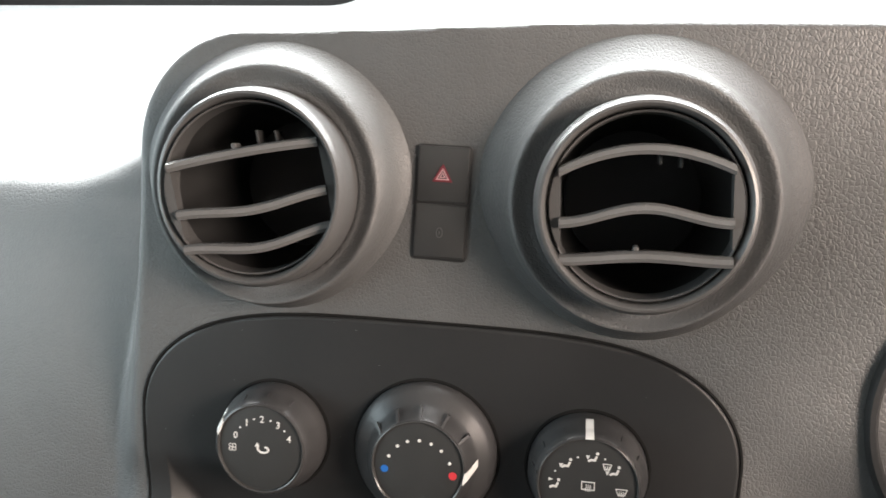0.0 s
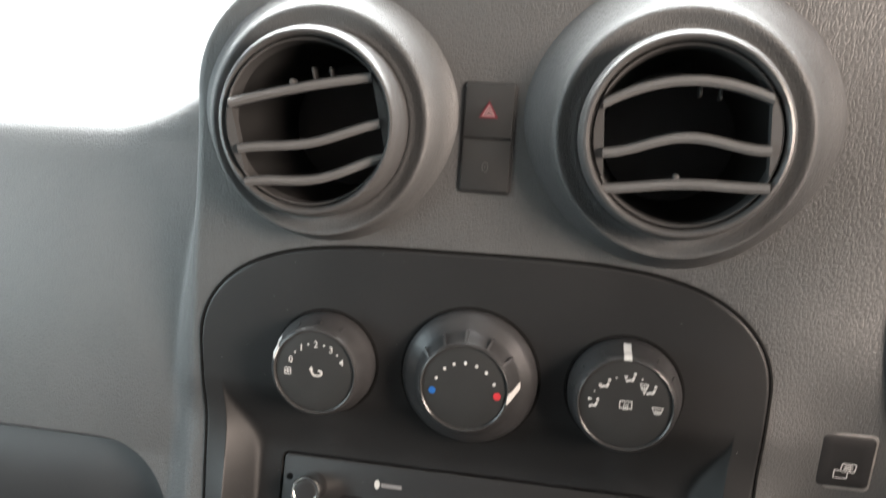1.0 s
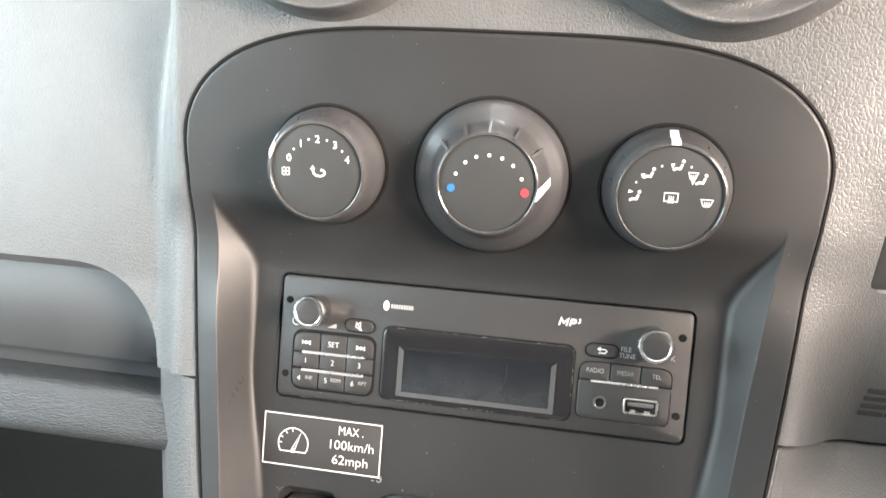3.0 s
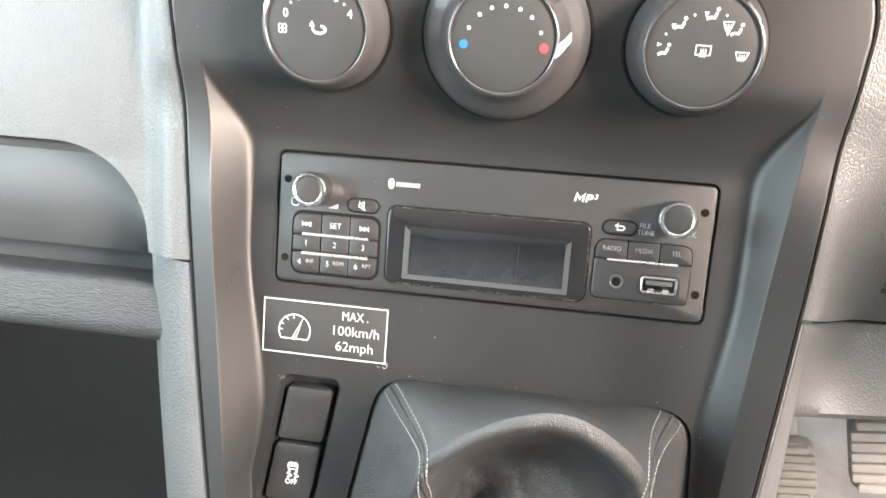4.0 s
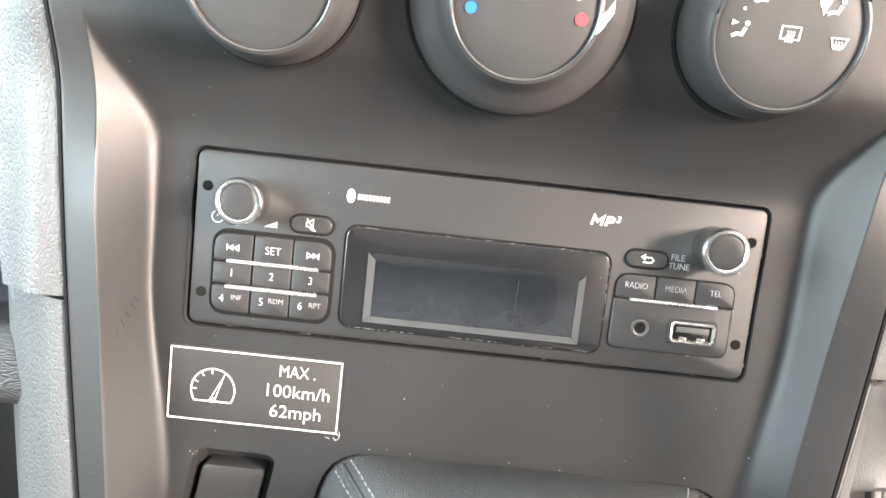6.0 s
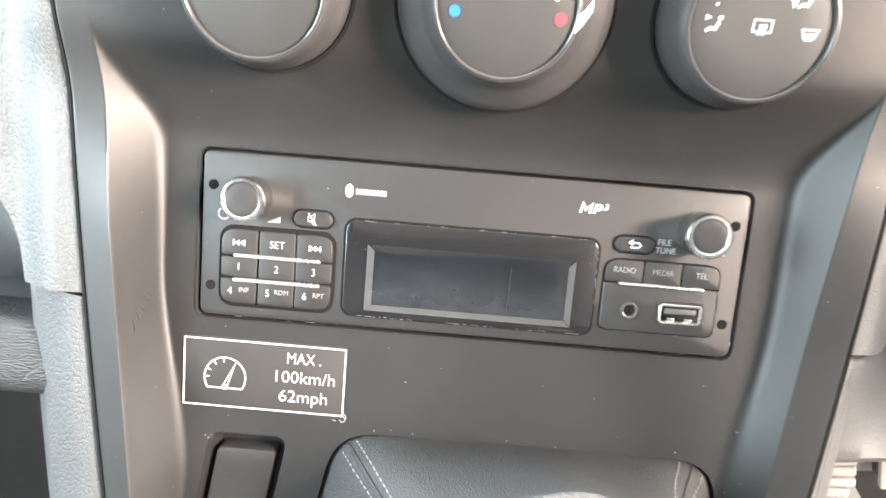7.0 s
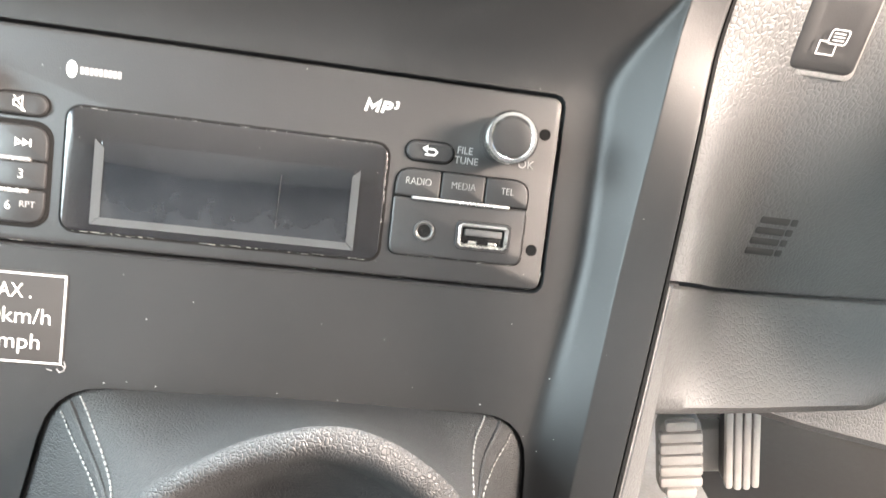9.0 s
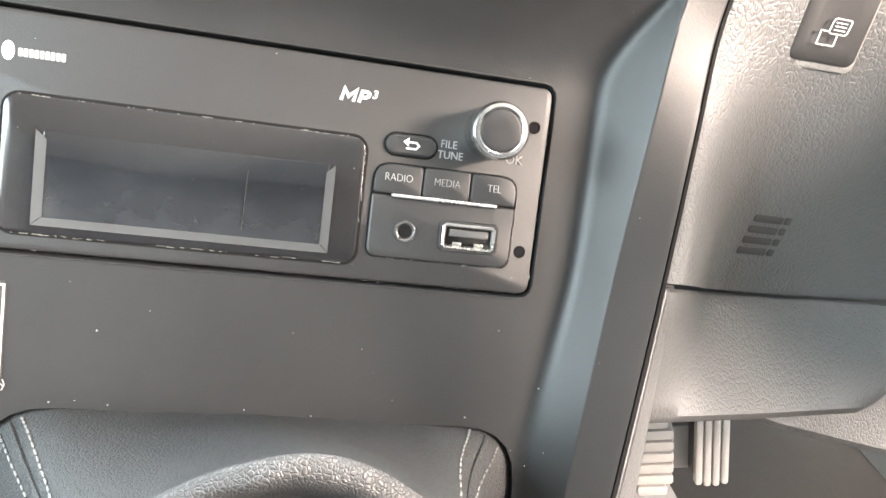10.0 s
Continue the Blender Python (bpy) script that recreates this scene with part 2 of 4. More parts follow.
def stroke(bm, points, w, front, thick=0.0002, closed=False):
    """A flat line of even width through points in x and z."""
    pts = [Vector((p[0], p[1])) for p in points]
    n = len(pts)
    left, right = [], []
    for i, p in enumerate(pts):
        a = pts[i - 1] if (i or closed) else None
        b = pts[(i + 1) % n] if (i < n - 1 or closed) else None
        d1 = (p - a).normalized() if a is not None else (b - p).normalized()
        d2 = (b - p).normalized() if b is not None else d1
        d = d1 + d2
        d = d.normalized() if d.length > 1e-6 else d1
        nrm = Vector((-d.y, d.x))
        k = min(2.0, 1 / max(0.3, nrm.dot(Vector((-d1.y, d1.x)))))
        left.append(p + nrm * w / 2 * k)
        right.append(p - nrm * w / 2 * k)
    rings = [[(l.x, front + thick, l.y), (l.x, front, l.y), (r.x, front, r.y), (r.x, front + thick, r.y)] for l, r in zip(left, right)]
    if closed:
        rings.append(rings[0])
    loft(bm, rings, not closed, not closed)
    return bm


def flat(bm, points, front, thick=0.0002):
    """A thin plate with the given outline in x and z."""
    loft(bm, [[(x, front + thick, z) for x, z in points], [(x, front, z) for x, z in points]])
    return bm


def disc(bm, cx, cz, r, front, seg=20, thick=0.0002, rz=None):
    return flat(bm, [(cx + r * math.cos(2 * math.pi * k / seg), cz + (rz or r) * math.sin(2 * math.pi * k / seg)) for k in range(seg)], front, thick)


def arc(cx, cz, r, a, b, n=12, rz=None):
    return [(cx + r * math.cos(radians(mixed(a, b, k / n))), cz + (rz or r) * math.sin(radians(mixed(a, b, k / n)))) for k in range(n + 1)]


def lettering(words, size, cx, cz, front, slant=0.0, bold=0.0, narrow=1.0, bm=None):
    """Words in the built-in font, facing the viewer, centred on cx and cz; size is the height of a capital."""
    curve = bpy.data.curves.new("words", "FONT")
    curve.body, curve.size, curve.align_x, curve.align_y = words, size / 0.70, "CENTER", "CENTER"
    curve.shear, curve.offset, curve.extrude, curve.resolution_u = slant, bold, 0.0001, 3
    ob = bpy.data.objects.new("words", curve)
    scene.collection.objects.link(ob)
    mesh = bpy.data.meshes.new_from_object(ob.evaluated_get(bpy.context.evaluated_depsgraph_get()))
    bpy.data.objects.remove(ob)
    mesh.transform(Matrix.Translation((cx, front, cz)) @ Matrix.Rotation(radians(90), 4, "X") @ Matrix.Diagonal((narrow, 1, 1, 1)))
    bm = bm or bmesh.new()
    bm.from_mesh(mesh)
    bpy.data.meshes.remove(mesh)
    return bm


def softened(corners, sizes, n=5):
    """A polygon in x and z with its corners rounded by the given lengths."""
    out = []
    for i, ((x, z), d) in enumerate(zip(corners, sizes)):
        p, a, b = Vector((x, z)), Vector(corners[i - 1]), Vector(corners[(i + 1) % len(corners)])
        a, b = p + (a - p).normalized() * d, p + (b - p).normalized() * d
        for k in range(n + 1):
            q = k / n
            c = a * (1 - q) ** 2 + p * 2 * q * (1 - q) + b * q * q
            out.append((c.x, c.y))
    return out


def cut_hole(bm, outline):
    """Cuts a hole with a convex outline in x and z, counted against the clock, through a sheet."""
    n = len(outline)
    for i in range(n):
        (x0, z0), (x1, z1) = outline[i], outline[(i + 1) % n]
        if math.hypot(x1 - x0, z1 - z0) < 1e-6:
            continue
        lo = (min(x0, x1) - 0.012, min(z0, z1) - 0.012)
        hi = (max(x0, x1) + 0.012, max(z0, z1) + 0.012)
        faces = [f for f in bm.faces if any(lo[0] < v.co.x < hi[0] and lo[1] < v.co.z < hi[1] for v in f.verts)]
        geom = list({v for f in faces for v in f.verts}) + list({e for f in faces for e in f.edges}) + faces
        bmesh.ops.bisect_plane(bm, geom=geom, dist=1e-7, plane_co=(x0, 0, z0), plane_no=(z1 - z0, 0, x0 - x1))

    def inside(x, z):
        return all((outline[(i + 1) % n][0] - outline[i][0]) * (z - outline[i][1]) - (outline[(i + 1) % n][1] - outline[i][1]) * (x - outline[i][0]) > 0 for i in range(n))

    gone = [f for f in bm.faces if inside(f.calc_center_median().x, f.calc_center_median().z)]
    bmesh.ops.delete(bm, geom=gone, context="FACES")
    return bm


def wall_ring(outline, front, back, floor=True):
    """The side walls and the floor of a pocket."""
    bm = bmesh.new()
    loft(bm, [[(x, front, z) for x, z in outline], [(x, back, z) for x, z in outline]], False, floor)
    return bm


# ---- the forms of the dashboard ----
def fascia(z):
    """The plane of the upper fascia."""
    return -0.024 - 0.231 * (z - 0.081)


def rim(z):
    """The raised rim of the centre panel."""
    return mixed(-0.014, fascia(z), step(0.035, 0.068, z))


PANEL_HALF, PANEL_KNEE, PANEL_RISE = 0.1345, 0.087, 0.050


def panel_half(z):
    return PANEL_HALF - (0.1556 * (PANEL_KNEE - z) ** 1.425 if z < PANEL_KNEE else 0.0)


def panel_top(x):
    return PANEL_KNEE + PANEL_RISE * math.sqrt(max(0.0, 1 - min(1.0, abs(x) / PANEL_HALF) ** 4))


def panel_depth(x, z):
    """How far inside the panel's outline a place lies."""
    if z < PANEL_KNEE:
        return panel_half(z) - abs(x)
    a, b = abs(x) / PANEL_HALF, (z - PANEL_KNEE) / PANEL_RISE
    return (1 - (a ** 4 + b ** 2) ** 0.33) * 0.06


def bevel_lines(side, z):
    """The foot and the crest of the sloping side of the radio field."""
    crest = (0.1162 if side > 0 else 0.1178) + 0.085 * z
    foot = 0.0982 + 0.0095 * step(-0.09, -0.01, z) + 0.0070 * step(-0.083, -0.150, z)
    return min(foot, crest - 0.0045), crest


def panel_y(x, z):
    """The centre panel: raised rim, knob field, and the sunk field of the radio."""
    foot, inner = bevel_lines(x, z)
    sunk = 1 - step(0.030, 0.065, z)
    lean = mixed(0.0034, -0.0016, step(-0.03, 0.055, z)) * (1 - step(0.045, 0.066, z)) if x > 0 else -0.0042 * (1 - step(0.0, 0.045, z))
    ledge = lean * min(1.0, max(0.0, (panel_half(z) - abs(x)) / (panel_half(z) - inner)))
    ramp = min(3.0, max(0.0, (inner - abs(x)) / (inner - foot)))
    side, field = (rim(z) + ledge) * (1 - ramp), rim(z) * (1 - sunk)
    blend = max(0.0, 1 - abs(side - field) / 0.0030)
    return min(side, field) - 0.00075 * blend * blend * sunk


VENTS = ((-0.0692, 0.1918), (0.0861, 0.1920))


def pod(x, z):
    """1 on the centre pod's front, falling to 0 past its rounded left and top edges."""
    dx, dz = -0.0840 - 0.0052 * step(0.205, 0.07, z) - x, z - 0.2065 - 0.005 * step(-0.09, 0.1, x)
    d = math.hypot(max(dx, 0), max(dz, 0)) + min(max(dx, dz), 0) - 0.046
    return 1 - step(0.003, 0.023, d)


def dash_y(x, z):
    """The whole front and top of the dashboard as one surface."""
    knee = 0.0038
    t = (z - 0.1965 - 0.034 * min(1, max(0, (x + 0.222) / 0.075)) ** 2) / knee
    far = -0.004 - 0.006 * math.sin(math.pi * min(1, max(0, (z - 0.02) / 0.17))) + 1.40 * knee * (math.log1p(math.exp(t)) if t < 30 else t)
    front = rim(z)
    if x > 0.12:
        low = -0.0285 + 0.43 * (0.1 - z)
        low = mixed(low, fascia(z), step(0.075, 0.125, z))
        front = mixed(front, low, step(0.131, 0.172, x))
    y = mixed(far, front, pod(x, z))
    if panel_depth(x, z) > 0.0012:
        y += 0.004
    return y


def shelf_edge(x):
    """The lower edge of the dashboard's front: the seam, and to the left the rounded opening of the shelf."""
    if x >= -0.1545:
        return -0.0205 - 0.0015 * (1 - step(-0.14, -0.10, x)) - 0.0048 * step(0.131, 0.172, x) + 0.0028 * step(0.172, 0.26, x)
    k = min(1.0, max(0.0, (-0.1545 - x) / 0.050))
    return -0.0220 + 0.0480 * math.sqrt(max(0, 1 - (1 - k) ** 2.2))


def spaced(a, b, d):
    n = max(1, round((b - a) / d))
    return [a + (b - a) * k / n for k in range(n)]


def sheet(xs, rows, place):
    """A grid of faces, seen from the side of the viewer."""
    bm = bmesh.new()
    grid = [[bm.verts.new(place(x, r)) for x in xs] for r in rows]
    for a, b in zip(grid, grid[1:]):
        for i in range(len(xs) - 1):
            bm.faces.new((a[i], a[i + 1], b[i + 1], b[i]))
    return bm


dashboard = thing("dashboard", pose(0, 0, 0), "dark grey grained plastic van dashboard with a pale sunlit top", "dashboard")

cols = spaced(-0.76, -0.30, 0.03) + spaced(-0.30, -0.21, 0.008) + spaced(-0.21, 0.20, 0.002) + spaced(0.20, 0.30, 0.008) + spaced(0.30, 0.761, 0.03) + [0.76]
rows = [("lip", 0)] + [("low", k / 30) for k in range(30)] + [("z", z) for z in
        spaced(0.06, 0.245, 0.002) + spaced(0.245, 0.275, 0.0015) + spaced(0.275, 0.47, 0.008) + [0.47]]


def dash_place(x, row):
    kind, v = row
    if kind == "z":
        return x, dash_y(x, v), v
    z = mixed(shelf_edge(x), 0.06, v)
    y = dash_y(x, z)
    return (x, y + 0.016, z + 0.0015) if kind == "lip" else (x, y, z)


bm = sheet(cols, rows, dash_place)
gone = []
for f in bm.faces:
    c = f.calc_center_median()
    if panel_depth(c.x, c.z) > 0.007 and c.z < 0.135:
        gone.append(f)
    elif any(math.hypot(c.x - cx, c.z - cz) < 0.0505 for cx, cz in VENTS) and c.y < 0.0:
        gone.append(f)
bmesh.ops.delete(bm, geom=gone, context="FACES")
part("fascia", bm, GRAINED, dashboard, sharp=60)

def vent_collar(cx, cz, foot, low):
    """A flare from its foot over a soft crest into the shallow funnel round a vent; it is narrower below."""
    top = 0.0496
    flare = [(foot + 0.0040, -0.0050), (foot + 0.0020, -0.0010), (foot - 0.0010, 0.0010), (foot - 0.0042, 0.0036), (0.0557, 0.0076), (0.0536, 0.0112), (0.0518, 0.0138), (0.0506, 0.0149), (top, 0.0152), (0.0486, 0.0149), (0.0472, 0.0140), (0.0450, 0.0126), (0.0430, 0.0120), (0.0414, 0.0122), (0.0400, 0.0080)]
    n = 96
    rings = []
    for r, h in flare:
        ring = []
        for k in range(n):
            a = 2 * math.pi * k / n
            q = r if r <= top else top + (r - top) * mixed(1.0, low, step(0.35, -0.85, math.sin(a)))
            ring.append((q * math.cos(a), -h, q * math.sin(a)))
        rings.append(ring)
    bm = bmesh.new()
    loft(bm, rings, False, False)
    part("vent_collar", outward(bm), GRAINED, dashboard, "flared grained collar", at=pose(cx, fascia(cz), cz, 13), sharp=80)


vent_collar(*VENTS[0], 0.0618, 0.40)
vent_collar(*VENTS[1], 0.0660, 0.42)

# the dark joint round the centre panel
bm = bmesh.new()
outline = [(-panel_half(z), z) for z in spaced(-0.24, PANEL_KNEE, 0.006)]
outline += [(-PANEL_HALF * math.cos(math.pi * k / 60) if abs(math.cos(math.pi * k / 60)) < 1 else (-PANEL_HALF if k == 0 else PANEL_HALF), 0) for k in range(61)]
outline = [(x, z if i < len(outline) - 61 else panel_top(x)) for i, (x, z) in enumerate(outline)]
outline += [(panel_half(z), z) for z in reversed(spaced(-0.24, PANEL_KNEE, 0.006))]
rings = []
for i, (x, z) in enumerate(outline):
    a, b = outline[max(0, i - 1)], outline[min(len(outline) - 1, i + 1)]
    d = Vector((b[0] - a[0], b[1] - a[1])).normalized()
    ox, oz = x - d.y * 0.0010, z + d.x * 0.0010
    y = rim(z)
    rings.append([(x + d.y * 0.001, y + 0.002, z - d.x * 0.001), (x, y - 0.0007, z), (ox, y - 0.0007, oz), (ox, y + 0.003, oz)])
loft(bm, rings, False, False, closed=False)
part("panel_joint", outward(bm), BLACK, dashboard)

# the satin black centre panel
inner_cols = spaced(-0.090, 0.0901, 0.004) + [0.09]


def bevel_x(side, k, z, half):
    """Columns that run along the foot and the crest of the bevel."""
    foot, inner = bevel_lines(side, min(z, 0.066))
    return side * float(np.interp(k, (0.0, 0.08, 0.34, 0.62, 0.68, 0.72, 1.0), (0.09, foot - 0.003, foot + 0.28 * (inner - foot), inner - 0.10 * (inner - foot), inner, inner + 0.0010, half)))



def panel_place(c, r):
    side, k = c
    kind, v = r
    if kind == "z":
        z, half = v, panel_half(v)
        x = k if side == 0 else bevel_x(side, k, z, half)
    else:
        x = k if side == 0 else bevel_x(side, k, 0.066, PANEL_HALF)
        z = mixed(0.066, panel_top(x), v)
    edge = panel_half(z) - abs(x) if z < PANEL_KNEE else panel_depth(x, z)
    return x, panel_y(x, z) - 0.0012 + 0.0021 * (1 - step(-0.0004, 0.0009, edge)), z


outer = [k / 60 for k in range(60)] + [0.990, 0.995, 1.0]
pcols = [(-1, k) for k in reversed(outer[1:])] + [(0, k) for k in inner_cols] + [(1, k) for k in outer[1:]]
prows = [("z", z) for z in spaced(-0.24, 0.066, 0.003)] + [("top", math.sin(math.pi / 2 * k / 24)) for k in range(25)]
bm = sheet(pcols, prows, panel_place)
RADIO_HOLE = rounded(0.1900, 0.0600, 0.0035, 3)
POCKET = rounded(0.0284, 0.112, 0.004, 3, -0.0840, -0.1290, 0.165)
POCKET_FOOT = rounded(0.0244, 0.110, 0.003, 3, -0.0832, -0.1294, 0.165)
BOOT_HOLE = softened([(0.0960, -0.0685), (-0.0430, -0.0690), (-0.0560, -0.1350), (-0.0620, -0.2100), (0.0990, -0.2100), (0.1000, -0.1350)], (0.016, 0.015, 0.01, 0.004, 0.004, 0.01))
for hole in (RADIO_HOLE, POCKET, BOOT_HOLE):
    cut_hole(bm, hole)
centre_panel = part("centre_panel", bm, SATIN, dashboard, "satin black plastic centre panel with a sunk radio field", sharp=50)
part("radio_well", wall_ring(RADIO_HOLE, -0.0004, 0.004), SATIN, centre_panel)
bm = bmesh.new()
loft(bm, [[(x, y, z) for x, z in rounded(0.1900 + d, 0.0600 + d, 0.0035 + d / 2, 3)] for d, y in ((0.0012, -0.0010), (0.0008, -0.0017), (0.0002, -0.0017), (-0.0004, -0.0008), (-0.0004, 0.006))], False, False)
part("radio_lip", outward(bm), SATIN, centre_panel)
bm = bmesh.new()
loft(bm, [[(x, y, z) for x, z in line] for line, y in ((POCKET, -0.0012), (POCKET, -0.0004), (POCKET_FOOT, 0.0060), (POCKET_FOOT, 0.009))], False, True)
part("switch_well", bm, SATIN, centre_panel, sharp=30)
# Black walls put the opening's shade into the colour, unlike the satin panel.
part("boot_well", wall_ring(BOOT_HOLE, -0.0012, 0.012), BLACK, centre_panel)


bm = bmesh.new()
for x0, z0, dx, dz in ((-0.1098, -0.0215, 0.0008, -0.0016), (-0.1105, -0.0232, 0.0012, -0.0020), (-0.1112, -0.0252, 0.0010, -0.0026), (-0.1118, -0.0276, 0.0009, -0.0030), (-0.1122, -0.0300, 0.0005, -0.0036)):
    line = [(x0 + dx * q, panel_y(x0 + dx * q, z0 + dz * q) - 0.00145, z0 + dz * q) for q in (0.0, 0.5, 1.0)]
    loft(bm, [[(x - 0.00012, y, z), (x + 0.00012, y, z), (x + 0.00012, y + 0.0004, z), (x - 0.00012, y + 0.0004, z)] for x, y, z in line])
part("scuff_mark", outward(bm), STICKER, centre_panel, "dark rubbed scuff")


rng = random.Random(23)
bm = bmesh.new()
spots = [(mixed(-0.040, 0.090, rng.random()), -0.0670 + rng.gauss(0, 0.0006)) for _ in range(6)]
spots += [(-0.0885 + rng.gauss(0, 0.0012), -0.0745 + rng.gauss(0, 0.0008)) for _ in range(6)]
spots += [(0.0995, -0.0790), (0.0870, -0.0400), (0.1010, -0.0560), (0.0300, -0.0450), (-0.0190, -0.0480)]
for x, z in spots:
    r = rng.uniform(0.00010, 0.00028)
    disc(bm, x, z, r, panel_y(x, z) - 0.0016, 6, 0.0004, rz=r * rng.uniform(0.6, 1.3))
tagged(part("crumbs", outward(bm), GREY_PRINT, centre_panel), "pale crumbs on the black panel", "", "", "stuff")


# column trims beside the lower panel, below the seam
def column(side, name, z0, z1, out0, out1, fall=1.0):
    bm = bmesh.new()
    rings = []
    zs = spaced(z0, z1, 0.006) + [z1]
    for i, z in enumerate(zs):
        x0 = panel_half(z) + 0.0011
        w = mixed(out0, out1, (z1 - z) / (z1 - z0))
        y0 = rim(z)
        ring = [(x0, y0 + 0.004), (x0 + 0.0004, y0 + 0.0004), (x0 + 0.0016, y0), (x0 + 0.4 * w, y0 + 0.005 * fall), (x0 + 0.8 * w, y0 + 0.0115 * fall), (x0 + w, y0 + 0.0175 * fall), (x0 + w + 0.0006, y0 + 0.030), (x0 + w - 0.004, 0.10)]
        rings.append([(side * x, y, z) for x, y in ring])
    top = [(x, y + 0.004, z + 0.0002) for x, y, z in rings[-1]]
    loft(bm, rings + [top], False, False, closed=False)
    return part(name, outward(bm), GRAINED, dashboard, sharp=50)


column(-1, "passenger_column_trim", -0.26, -0.0232, 0.0285, 0.0330)
driver_trim = column(1, "driver_column_trim", -0.26, -0.0217, 0.0064, 0.0195, 0.35)

# the pale, rubbed edge of the driver's column trim
rng = random.Random(11)
bm = bmesh.new()
rings = []
for z in spaced(-0.20, -0.0222, 0.0016) + [-0.0222]:
    x, y = panel_half(z) + 0.0016, rim(z) - 0.0003
    w = 0.00026 + 0.00026 * rng.random()
    rings.append([(x - w, y + 0.0006, z), (x - 0.4 * w, y - 0.0001, z), (x + 0.5 * w, y - 0.0001, z), (x + 1.2 * w, y + 0.0006, z)])
loft(bm, rings, closed=False, first=False, last=False)
rings = []
for x in spaced(panel_half(-0.022) + 0.0012, 0.1345, 0.0012):
    y, w = rim(-0.022) + 0.35 * 0.012 * (x - 0.1275) / 0.006 - 0.0003, 0.0003 + 0.0002 * rng.random()
    rings.append([(x, y + 0.0008, -0.0222 - w), (x, y, -0.0219 - w), (x, y, -0.0216), (x, y + 0.0010, -0.0214)])
loft(bm, rings, closed=False, first=False, last=False)
part("rubbed_edge", outward(bm), SCUFFED, driver_trim, "pale rubbed plastic edge")

# the padded knee panel under the driver's side
bm = bmesh.new()
kx = spaced(0.1325, 0.20, 0.003) + spaced(0.20, 0.2585, 0.008) + [0.2585]
rings = []
for x in kx:
    sx = shelf_edge(x) + 0.0205
    low = dash_y(x, -0.0215 + sx)
    zb = -0.0625 + 0.012 * step(0.235, 0.2585, x)
    ring = [(low + 0.016, -0.0235 + sx), (low + 0.0006, -0.0218 + sx), (low - 0.0008, -0.0228 + sx)]
    foot = -0.0035 + 0.27 * (x - 0.139)
    for k in range(1, 9):
        q = k / 8
        ring.append((mixed(low - 0.0008, foot, q ** 1.4), mixed(-0.0228 + sx, zb, q)))
    ring += [(foot + 0.003, zb - 0.003), (foot + 0.010, zb - 0.0035), (foot + 0.09, zb + 0.005)]
    near = 1 - step(0.1325, 0.185, x)
    rings.append([(x - near * (0.0040 + 0.065 * min(0.045, max(0.0, -0.0225 - z))), y, z) for y, z in ring])
loft(bm, rings, True, False, closed=False)
part("knee_panel", outward(bm), GRAINED, dashboard, "dark padded knee panel", sharp=50)

# lower driver trim to the right of the knee panel
bm = bmesh.new()
EDGE = [(0.200, -0.030), (0.200, -0.076), (0.218, -0.083), (0.240, -0.0880), (0.290, -0.0965), (0.380, -0.106), (0.700, -0.112), (0.700, -0.030)]
loft(bm, [[(x, y, z + up) for x, z in EDGE] for y, up in ((0.16, 0.02), (0.078, 0.001), (0.070, 0.0), (0.066, 0.003))])
outward(bm)
part("lower_trim", bm, GRAINED, dashboard)

# the shelf in front of the passenger
bm = bmesh.new()
rings = []
for x in spaced(-0.76, -0.1505, 0.012) + [-0.1505]:
    top = shelf_edge(x) - 0.0055 if x < -0.157 else -0.023
    ring = [(0.035, top + 0.004)]
    for k in range(9):
        q = k / 8
        z = mixed(top, -0.027, q)
        ring.append((0.0120 + 0.008 * q ** 2 - 0.002 * math.sin(math.pi * q), z))
    ring += [(0.030, -0.0275), (0.033, -0.034), (0.034, -0.050)]
    rings.append([(x, y, min(z, 0.03)) for y, z in ring])
loft(bm, rings, False, False, closed=False)
part("shelf_back", outward(bm), SMOOTH, dashboard, "smooth grey recessed shelf panel", sharp=50)

bm = bmesh.new()
LIP = [(0.035, -0.0385), (0.010, -0.0388), (0.0040, -0.0396), (0.0012, -0.0415), (-0.0004, -0.0445), (-0.0018, -0.0495), (-0.0030, -0.0550), (-0.0033, -0.0592), (-0.0022, -0.0625), (0.0005, -0.0650), (0.0050, -0.0665), (0.035, -0.0680)]
loft(bm, [[(x, y, z) for y, z in LIP] for x in (-0.76, -0.60, -0.45, -0.30, -0.146)])
part("shelf_lip", outward(bm), ROLL_GRAIN, dashboard, "coarse grained padded shelf lip")


